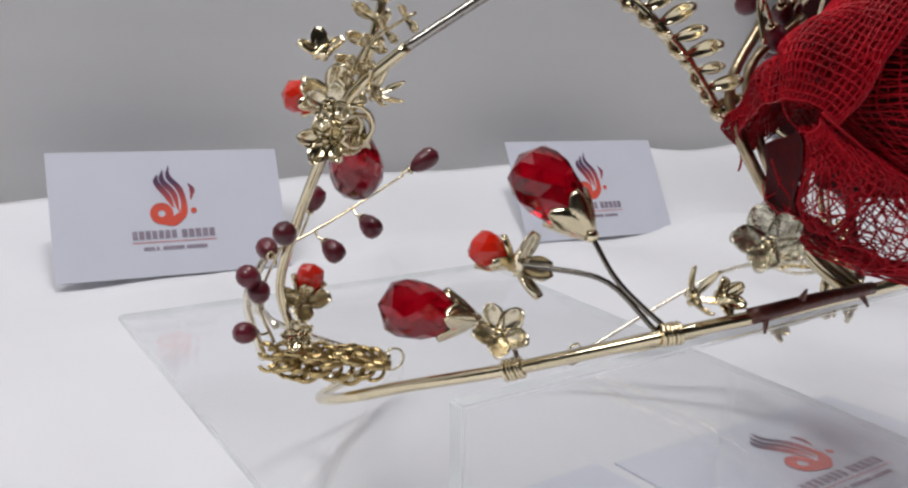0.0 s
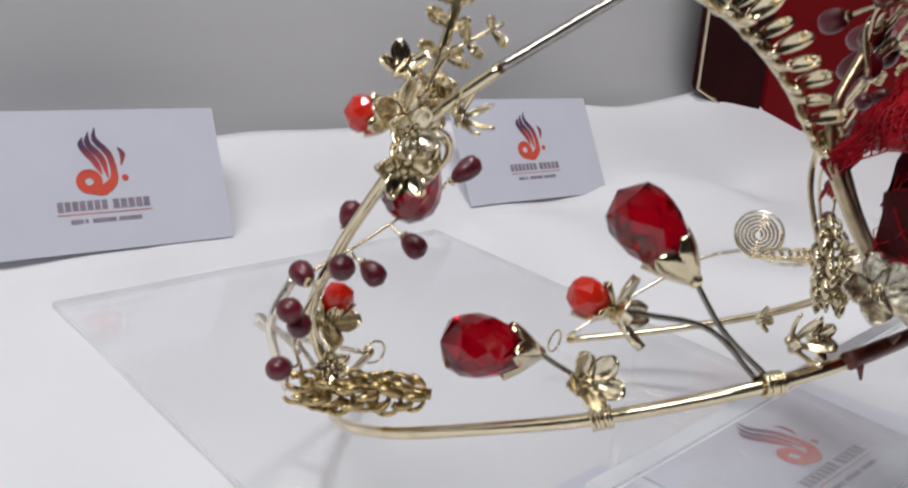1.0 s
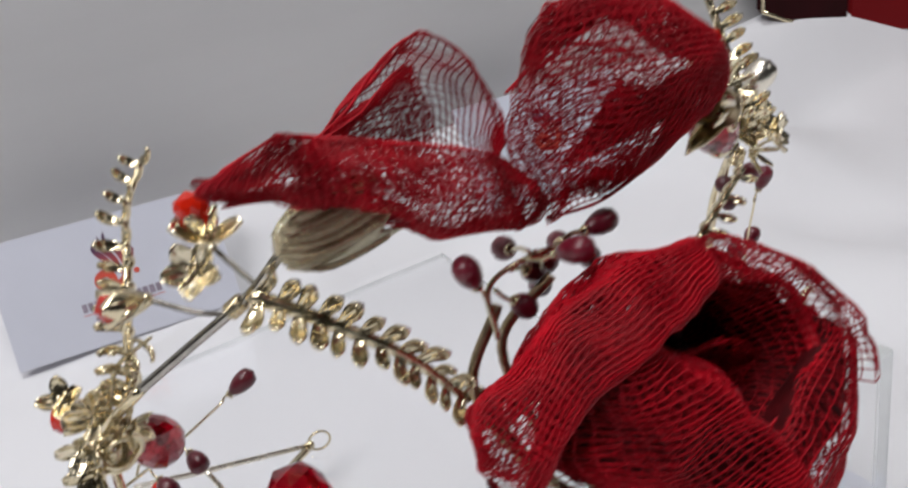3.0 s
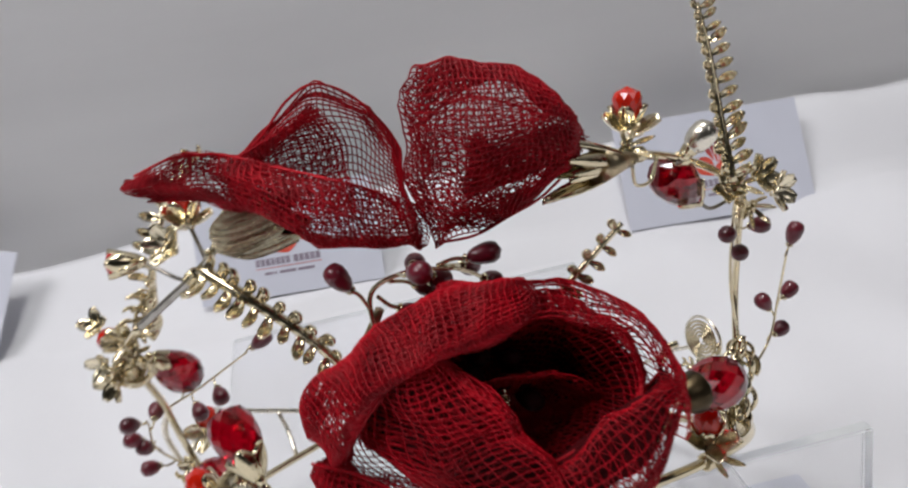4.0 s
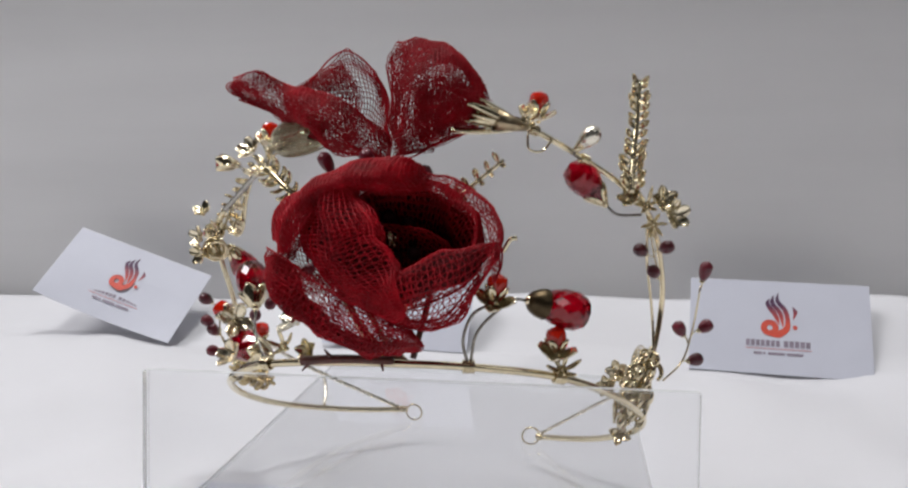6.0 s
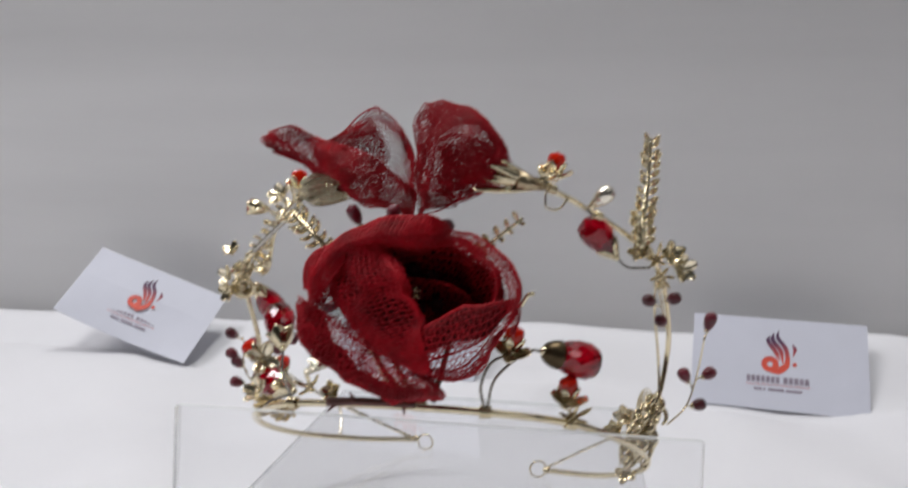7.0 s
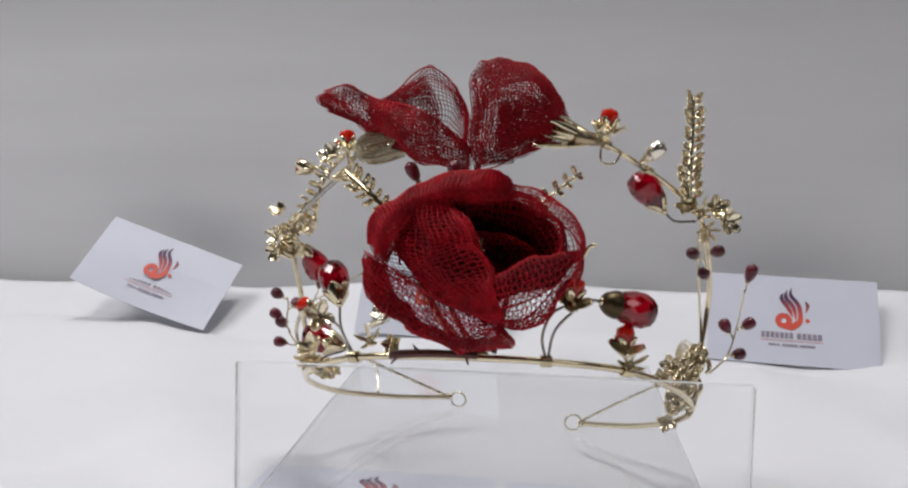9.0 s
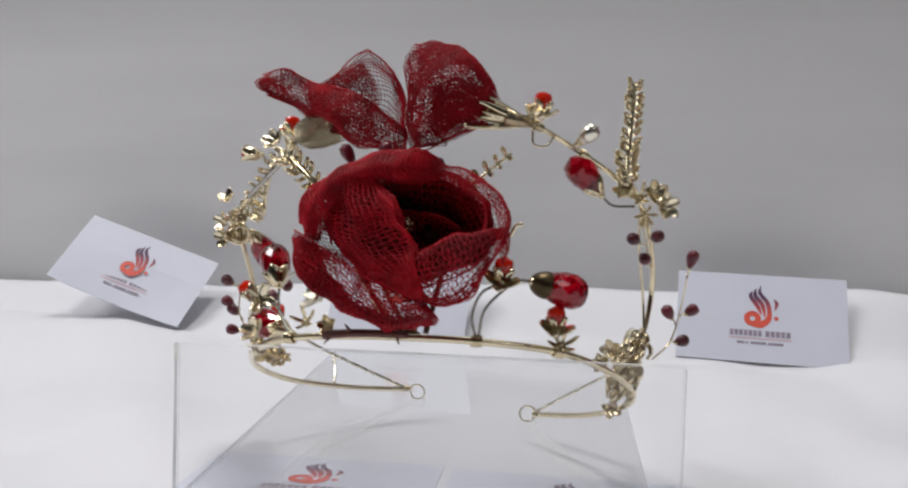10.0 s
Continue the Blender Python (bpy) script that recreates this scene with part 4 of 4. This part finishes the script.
def bell(place, direction, length, radius, label):
    """A ribbed bell-shaped cup with a round foot and a torn, uneven lip."""
    rows, count = [], 20
    for t, r in ((0.0, 0.12), (0.05, 0.48), (0.16, 0.80), (0.34, 1.0), (0.6, 1.05), (0.82, 0.98), (1.0, 0.92)):
        rows.append([(radius * r * (1 + 0.05 * math.sin(5 * a)) * math.cos(a), radius * r * (1 + 0.05 * math.sin(5 * a)) * math.sin(a),
                      length * t * (0.80 + 0.20 * math.cos(2.5 * a) ** 2)) for a in (2 * math.pi * k / count for k in range(count))])
    body = put("calyx", mesh_of(loft(bmesh.new(), rows, 60, 18, True), "calyx", RIBBED), tiara, aim(place, direction, 0.5), label)
    rim = body.modifiers.new("thickness", "SOLIDIFY")
    rim.thickness = 0.0005
    # second, darker shell: the shade of the bell's hollow, put into colour
    inner = [[(x * 0.9, y * 0.9, z * 0.86 + 0.0012) for x, y, z in r] for r in rows]
    part("shade_lining", loft(bmesh.new(), inner, 40, 12, True), DARK_CUP, body, "dark shell painting the shade inside the cup")
    for k in range(10):
        a = 2 * math.pi * (k + 0.3) / 10
        pts = [(radius * r * 1.02 * math.cos(a + 0.12 * t), radius * r * 1.02 * math.sin(a + 0.12 * t), length * t) for t, r in ((0.05, 0.5), (0.3, 1.0), (0.6, 1.06), (0.86, 0.98))]
        part("rib", sweep(bmesh.new(), pts, 0.00035, 5, 10), RIBBED, body)
    return body


bell((-0.0490, 0.0172, 0.1170), (0.90, -0.28, 0.22), 0.0210, 0.0058, "long ridged gold cup, dark inside")
calyx((0.0385, -0.0010, 0.1213), (-0.86, -0.46, 0.16), 1.08, 0.6, "long narrow pale gold sepals", SEPAL_THIN)

# the long petal with a rounded lobe, and the open cone behind it
net_petal("net_petal", [[(-0.0572, 0.0020, 0.1374), (-0.0490, 0.0020, 0.1394), (-0.0415, 0.0100, 0.1362), (-0.0330, 0.0030, 0.1340), (-0.0230, -0.0030, 0.1310), (-0.0145, -0.0020, 0.1262), (-0.0085, 0.0030, 0.1190)],
                        [(-0.0604, 0.0032, 0.1356), (-0.0505, 0.0035, 0.1358), (-0.0420, 0.0060, 0.1335), (-0.0335, -0.0030, 0.1295), (-0.0235, -0.0070, 0.1250), (-0.0145, -0.0050, 0.1210), (-0.0080, 0.0020, 0.1165)],
                        [(-0.0604, 0.0046, 0.1330), (-0.0508, 0.0080, 0.1314), (-0.0420, 0.0075, 0.1285), (-0.0335, -0.0010, 0.1235), (-0.0235, -0.0045, 0.1180), (-0.0145, -0.0020, 0.1150), (-0.0080, 0.0040, 0.1130)],
                        [(-0.0572, 0.0065, 0.1311), (-0.0495, 0.0115, 0.1282), (-0.0420, 0.0120, 0.1250), (-0.0330, 0.0080, 0.1195), (-0.0230, 0.0060, 0.1145), (-0.0140, 0.0065, 0.1125), (-0.0075, 0.0070, 0.1118)]],
          tiara, 0.0016, "red woven net petal folded to a rounded lobe", plies=2)
net_petal("net_petal", [[(-0.0440, 0.0125, 0.1330), (-0.0345, 0.0110, 0.1375), (-0.0270, 0.0090, 0.1445), (-0.0205, 0.0075, 0.1468), (-0.0130, 0.0080, 0.1415), (-0.0088, 0.0092, 0.1320), (-0.0072, 0.0095, 0.1240)],
                        [(-0.0430, 0.0165, 0.1290), (-0.0345, 0.0185, 0.1325), (-0.0265, 0.0190, 0.1365), (-0.0200, 0.0180, 0.1375), (-0.0130, 0.0160, 0.1340), (-0.0085, 0.0130, 0.1270), (-0.0070, 0.0110, 0.1215)],
                        [(-0.0420, 0.0155, 0.1240), (-0.0340, 0.0165, 0.1230), (-0.0260, 0.0165, 0.1225), (-0.0195, 0.0155, 0.1220), (-0.0130, 0.0135, 0.1200), (-0.0085, 0.0115, 0.1175), (-0.0070, 0.0100, 0.1160)],
                        [(-0.0400, 0.0125, 0.1215), (-0.0330, 0.0095, 0.1190), (-0.0250, 0.0080, 0.1155), (-0.0190, 0.0075, 0.1135), (-0.0130, 0.0075, 0.1125), (-0.0085, 0.0075, 0.1122), (-0.0070, 0.0075, 0.1120)]],
          tiara, 0.0015, "red woven net petal standing up in an open cone", plies=0, thread=0.00044)
net_petal("net_petal", [[(-0.0450, 0.0100, 0.1340), (-0.0350, 0.0080, 0.1368), (-0.0280, 0.0075, 0.1425), (-0.0225, 0.0070, 0.1440)],
                        [(-0.0440, 0.0135, 0.1300), (-0.0345, 0.0145, 0.1315), (-0.0265, 0.0140, 0.1340), (-0.0190, 0.0125, 0.1340)],
                        [(-0.0420, 0.0125, 0.1255), (-0.0335, 0.0110, 0.1230), (-0.0255, 0.0100, 0.1210), (-0.0170, 0.0085, 0.1190)]],
          tiara, 0.0015, "red woven net petal folded inside the cone", plies=2, hem=False)
# the petal rolled outwards on the other side
net_petal("net_petal", [[(0.0245, -0.0030, 0.1345), (0.0190, 0.0000, 0.1395), (0.0120, 0.0020, 0.1420), (0.0050, 0.0040, 0.1400), (-0.0020, 0.0070, 0.1350)],
                        [(0.0240, -0.0050, 0.1372), (0.0185, -0.0066, 0.1424), (0.0125, -0.0060, 0.1460), (0.0050, -0.0035, 0.1484), (-0.0025, -0.0008, 0.1487)],
                        [(0.0252, -0.0085, 0.1335), (0.0195, -0.0145, 0.1375), (0.0120, -0.0150, 0.1398), (0.0030, -0.0095, 0.1400), (-0.0062, 0.0020, 0.1400)],
                        [(0.0258, -0.0080, 0.1290), (0.0200, -0.0150, 0.1310), (0.0115, -0.0155, 0.1320), (0.0020, -0.0090, 0.1305), (-0.0075, 0.0080, 0.1290)],
                        [(0.0250, -0.0050, 0.1245), (0.0190, -0.0090, 0.1235), (0.0110, -0.0095, 0.1225), (0.0025, -0.0050, 0.1200), (-0.0065, 0.0075, 0.1200)],
                        [(0.0235, -0.0020, 0.1215), (0.0170, -0.0045, 0.1185), (0.0105, -0.0040, 0.1160), (0.0035, -0.0010, 0.1125), (-0.0040, 0.0040, 0.1108)]],
          tiara, 0.0015, "red woven net petal rolled outwards from gold sepals", plies=2, thread=0.0004)
net_petal("net_petal", [[(0.0252, -0.0075, 0.1325), (0.0180, -0.0125, 0.1345), (0.0100, -0.0125, 0.1345), (0.0040, -0.0060, 0.1320)],
                        [(0.0256, -0.0050, 0.1280), (0.0180, -0.0065, 0.1275), (0.0100, -0.0060, 0.1270), (0.0040, -0.0020, 0.1255)],
                        [(0.0250, -0.0010, 0.1240), (0.0170, -0.0005, 0.1215), (0.0100, 0.0010, 0.1200), (0.0040, 0.0020, 0.1185)]],
          tiara, 0.0012, "red woven net petal folded up inside another", plies=3, hem=False, thread=0.00045)
net_petal("net_petal", [[(0.0235, 0.0040, 0.1320), (0.0130, 0.0075, 0.1370), (0.0050, 0.0090, 0.1380), (-0.0050, 0.0100, 0.1330)],
                        [(0.0240, 0.0050, 0.1260), (0.0130, 0.0090, 0.1270), (0.0050, 0.0110, 0.1270), (-0.0060, 0.0110, 0.1250)],
                        [(0.0235, 0.0000, 0.1210), (0.0130, 0.0010, 0.1175), (0.0070, 0.0020, 0.1150), (-0.0040, 0.0060, 0.1130)]],
          tiara, 0.0018, "red woven net petal behind another", plies=0)

# the open rose: rims first, then rows towards its heart
BASE = Vector((0.0020, -0.0060, 0.0700))


def rose_wall(rim, fold, curl, deep):
    """Rows of a cupped petal: from the heart up its inner wall to the rim, over it and a little down its back."""
    rim = [Vector(q) for q in rim]
    rows = []
    for t in (0.16, 0.45, 0.74):
        rows.append([BASE.lerp(q, t) + Vector((0.0, 0.9, -0.45)) * deep * math.sin(math.pi * t) for q in rim])
    rows.append([q + Vector(fold) for q in rim])
    rows.append(rim)
    rows.append([q + Vector(curl) for q in rim])
    rows.append([q + Vector(curl) * 1.5 + Vector((0.0, 0.0015, -0.0065)) for q in rim])
    return rows


back_rim = [(-0.0362, -0.0150, 0.0860), (-0.0357, -0.0155, 0.0925), (-0.0316, -0.0165, 0.0987), (-0.0246, -0.0175, 0.1027), (-0.0185, -0.0175, 0.1054), (-0.0112, -0.0175, 0.1084),
            (-0.0016, -0.0185, 0.1103), (0.0053, -0.0195, 0.1100), (0.0086, -0.0175, 0.1078)]
front_rim = [(-0.0330, -0.0235, 0.0835), (-0.0310, -0.0260, 0.0885), (-0.0270, -0.0280, 0.0945), (-0.0225, -0.0295, 0.0995), (-0.0175, -0.0305, 0.1025), (-0.0115, -0.0305, 0.1042),
             (-0.0040, -0.0295, 0.1050), (0.0040, -0.0265, 0.1050), (0.0092, -0.0220, 0.1050)]
# this petal rises behind the others and folds forward over the heart
net_petal("rose_petal", [[BASE.lerp(Vector(q), 0.45) + Vector((-0.002, 0.014, -0.004)) for q in back_rim], [BASE.lerp(Vector(q), 0.78) + Vector((-0.001, 0.009, -0.001)) for q in back_rim], back_rim,
                         [Vector(p).lerp(Vector(q), 0.5) + Vector((-0.0004, 0.0, 0.0016)) for p, q in zip(back_rim, front_rim)], front_rim, [Vector(q) + Vector((0.0018, 0.0035, -0.0034)) for q in front_rim]],
          tiara, 0.0014, "red woven net petal folded forward over the rose's heart", plies=2, thread=0.0004)
net_petal("rose_petal", [[Vector(p).lerp(Vector(q), t) + Vector((0.0, 0.0, z)) for p, q in zip(back_rim[2:8], front_rim[2:8])] for t, z in ((0.05, -0.001), (0.5, 0.0008), (0.97, -0.0006))],
          tiara, 0.0014, "red woven net doubled along the rose's rim", plies=2, hem=False)
net_petal("rose_petal", rose_wall([(-0.0150, -0.0220, 0.1027), (-0.0071, -0.0190, 0.1061), (0.0020, -0.0165, 0.1071), (0.0135, -0.0170, 0.1055), (0.0222, -0.0185, 0.1030), (0.0279, -0.0195, 0.0998),
                                   (0.0316, -0.0240, 0.0944), (0.0325, -0.0280, 0.0883), (0.0308, -0.0300, 0.0829)], (-0.0016, -0.0068, -0.0034), (0.0003, 0.0026, -0.0006), 0.010),
          tiara, 0.0019, "red woven net petal of the open rose with folded rim", plies=0)
net_petal("rose_petal", rose_wall([(-0.0265, -0.0190, 0.0850), (-0.0255, -0.0195, 0.0925), (-0.0210, -0.0210, 0.0970), (-0.0150, -0.0225, 0.1000), (-0.0060, -0.0200, 0.1035), (0.0030, -0.0180, 0.1045), (0.0130, -0.0185, 0.1025), (0.0205, -0.0200, 0.0990), (0.0245, -0.0225, 0.0935), (0.0255, -0.0265, 0.0870), (0.0225, -0.0305, 0.0805), (0.0140, -0.0340, 0.0760), (0.0050, -0.0360, 0.0730)],
                                  (-0.0005, -0.0016, -0.0022), (0.0002, 0.0014, 0.0004), 0.008), tiara, 0.0014, "red woven net petal inside the rose", plies=1, shade_lining=(0, 4))
net_petal("rose_petal", [[(-0.0173, -0.0225, 0.1035), (-0.0238, -0.0205, 0.0995), (-0.0258, -0.0195, 0.0924), (-0.0250, -0.0195, 0.0842), (-0.0190, -0.0235, 0.0775), (-0.0122, -0.0285, 0.0724), (-0.0034, -0.0340, 0.0682), (0.0062, -0.0375, 0.0648)],
                         [(-0.0173, -0.0245, 0.1043), (-0.0243, -0.0225, 0.1000), (-0.0263, -0.0220, 0.0924), (-0.0258, -0.0220, 0.0840), (-0.0200, -0.0260, 0.0770), (-0.0132, -0.0310, 0.0719), (-0.0034, -0.0360, 0.0679), (0.0062, -0.0390, 0.0648)],
                         [(-0.0153, -0.0270, 0.1040), (-0.0160, -0.0300, 0.0995), (-0.0149, -0.0330, 0.0924), (-0.0125, -0.0350, 0.0845), (-0.0079, -0.0370, 0.0777), (-0.0029, -0.0390, 0.0733), (0.0028, -0.0410, 0.0698), (0.0076, -0.0420, 0.0660)]]
          + [[Vector(q) + Vector(d) for q in ((-0.0138, -0.0285, 0.1035), (-0.0092, -0.0300, 0.0997), (-0.0042, -0.0340, 0.0937), (-0.0003, -0.0370, 0.0869), (0.0037, -0.0390, 0.0807), (0.0062, -0.0410, 0.0761), (0.0077, -0.0420, 0.0710), (0.0086, -0.0420, 0.0675))]
             for d in ((0, 0, 0), (-0.0010, 0.0042, -0.0022))],
          tiara, 0.0015, "red woven net petal folded over at the rose's front", plies=3, shade_lining=(1, 5))
net_petal("rose_petal", [[(0.0030, -0.0320, 0.0765), (0.0118, -0.0325, 0.0800), (0.0204, -0.0300, 0.0828), (0.0300, -0.0255, 0.0865)],
                         [(0.0041, -0.0370, 0.0778), (0.0126, -0.0370, 0.0820), (0.0211, -0.0340, 0.0847), (0.0311, -0.0290, 0.0878)],
                         [(0.0063, -0.0410, 0.0725), (0.0146, -0.0410, 0.0750), (0.0237, -0.0370, 0.0780), (0.0322, -0.0300, 0.0839)],
                         [(0.0064, -0.0410, 0.0672), (0.0148, -0.0405, 0.0665), (0.0244, -0.0365, 0.0712), (0.0318, -0.0300, 0.0812)],
                         [(0.0062, -0.0370, 0.0645), (0.0126, -0.0360, 0.0629), (0.0212, -0.0330, 0.0654), (0.0300, -0.0285, 0.0773)],
                         [(0.0040, -0.0290, 0.0650), (0.0100, -0.0280, 0.0640), (0.0180, -0.0250, 0.0665), (0.0265, -0.0215, 0.0775)]],
          tiara, 0.0017, "red woven net petal at the rose's lower rim", plies=1, shade_lining=(0, 3))
net_petal("rose_petal", [[(-0.0366, -0.0230, 0.0840), (-0.0296, -0.0235, 0.0802), (-0.0218, -0.0260, 0.0751), (-0.0134, -0.0300, 0.0712), (-0.0035, -0.0350, 0.0676), (0.0060, -0.0380, 0.0644), (0.0104, -0.0380, 0.0610)],
                         [(-0.0371, -0.0235, 0.0827), (-0.0313, -0.0260, 0.0751), (-0.0222, -0.0290, 0.0689), (-0.0119, -0.0330, 0.0647), (-0.0022, -0.0370, 0.0618), (0.0063, -0.0395, 0.0608), (0.0108, -0.0385, 0.0601)],
                         [(-0.0369, -0.0220, 0.0813), (-0.0346, -0.0210, 0.0692), (-0.0242, -0.0250, 0.0616), (-0.0119, -0.0290, 0.0572), (-0.0029, -0.0320, 0.0553), (0.0056, -0.0340, 0.0565), (0.0100, -0.0360, 0.0583)],
                         [(-0.0325, -0.0120, 0.0790), (-0.0280, -0.0120, 0.0690), (-0.0200, -0.0150, 0.0630), (-0.0110, -0.0190, 0.0585), (-0.0040, -0.0220, 0.0570), (0.0030, -0.0240, 0.0575), (0.0060, -0.0260, 0.0585)]],
          tiara, 0.0017, "red woven net petal sweeping under the rose", plies=3, shade_lining=(2, 4))
net_petal("rose_petal", [[(-0.0362, -0.0150, 0.0885), (-0.0310, -0.0170, 0.0890), (-0.0255, -0.0195, 0.0905)],
                         [(-0.0352, -0.0165, 0.0825), (-0.0290, -0.0185, 0.0805), (-0.0225, -0.0205, 0.0795)],
                         [(-0.0300, -0.0190, 0.0765), (-0.0225, -0.0215, 0.0730), (-0.0145, -0.0245, 0.0710)]],
          tiara, 0.0016, "red woven net petal, open and thin, beside the folded one", plies=0, hem=False)
# bowl added inside the rose; its dark backing stands in for the hollow's shade
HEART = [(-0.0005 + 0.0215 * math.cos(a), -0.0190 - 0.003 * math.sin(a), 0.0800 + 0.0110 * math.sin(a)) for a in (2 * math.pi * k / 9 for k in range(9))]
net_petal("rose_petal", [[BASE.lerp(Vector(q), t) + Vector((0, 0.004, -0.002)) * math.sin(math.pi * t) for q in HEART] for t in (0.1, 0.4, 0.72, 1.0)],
          tiara, 0.0015, "added red net bowl, backed dark for the shade in the rose's heart", closed=True, plies=1, hem=False, shade_lining=(0, 4))
stamens = flower((0.0010, -0.0200, 0.0860), (-0.05, -0.85, 0.5), tiara, LEAF_LONG, 7, 0.6, 0.5, label="gold stamens deep in the rose", name="stamen_cluster")
# dark drops added among the gold stamens so the hollow looks shaded
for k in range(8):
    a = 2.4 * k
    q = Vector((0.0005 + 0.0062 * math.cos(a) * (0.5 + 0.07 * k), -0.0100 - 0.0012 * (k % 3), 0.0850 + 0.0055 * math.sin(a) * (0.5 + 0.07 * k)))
    put("heart_shade", HEART_SHADE, stamens, stamens.matrix_basis.inverted() @ aim(q, (0.35 * math.cos(a), -0.9, 0.35 * math.sin(a) + 0.25), a, 1.1))
wire("thread_end", [(0.0330, -0.0190, 0.0840), (0.0350, -0.0190, 0.0875), (0.0370, -0.0190, 0.0880)], 0.0007, GOLD, tiara, 8)


# ---- jewellery box further along the table ----
a, along, up, deep = Vector((0.4136, 0.2380, 0.0246)), Vector((0.34, -0.16, -0.004)), Vector((0.0, -0.006, 0.25)), Vector((-0.0606, 0.0170, 0.0319))


def board(name, foot, run, rise, back, material, parent):
    """A thin lid board standing on its lower edge, with softened edges."""
    bm = bmesh.new()
    front = [bm.verts.new(q) for q in (foot, foot + run, foot + run + rise, foot + rise)]
    rear = [bm.verts.new(v.co + back) for v in front]
    bm.faces.new(front)
    bm.faces.new(rear[::-1])
    for k in range(4):
        bm.faces.new((front[k], rear[k], rear[(k + 1) % 4], front[(k + 1) % 4]))
    bmesh.ops.recalc_face_normals(bm, faces=bm.faces)
    bmesh.ops.bevel(bm, geom=bm.edges[:], offset=0.0015, segments=2, affect="EDGES")
    return part(name, bm, material, parent, smooth=False)


jewel_box = board("jewellery_box", a, along, up, Vector((0.003, 0.0065, 0.0)), RED_BOX, None)
side = board("side_flap", a + Vector((-0.001, 0.0, 0.0)), deep, up, Vector((0.0015, 0.0065, 0.0)), VELVET_AND_SHADE, jewel_box)
tagged(side, "dark red lined side flap")
tagged(jewel_box, "open red jewellery box lid with dark sides and gold trim", "jewellery box")
wire("gold_trim", [a + deep, a + deep + up], 0.0012, GOLD, jewel_box, 2)
wire("gold_trim", [a + deep, a], 0.0012, GOLD, jewel_box, 2)

brooch = new("crystal_brooch")
brooch.location = (0.485, 0.215, 0.0)
tagged(brooch, "clear crystal beads set close together on white cloth", "brooch")
STONE = drop_mesh("stone", 0.011, 0.011, SILVER, 9, 6, 0.1)
for k in range(9):
    x, y = 0.485 + 0.011 * math.cos(k * 2.4) * math.sqrt(k), 0.215 + 0.010 * math.sin(k * 2.4) * math.sqrt(k)
    put("stone", STONE, brooch, Matrix.Translation((-brooch.location)) @ Matrix.Translation(brooch.location) @ Matrix.Translation((x, y, cloth_height(x, y) - 0.0005)))
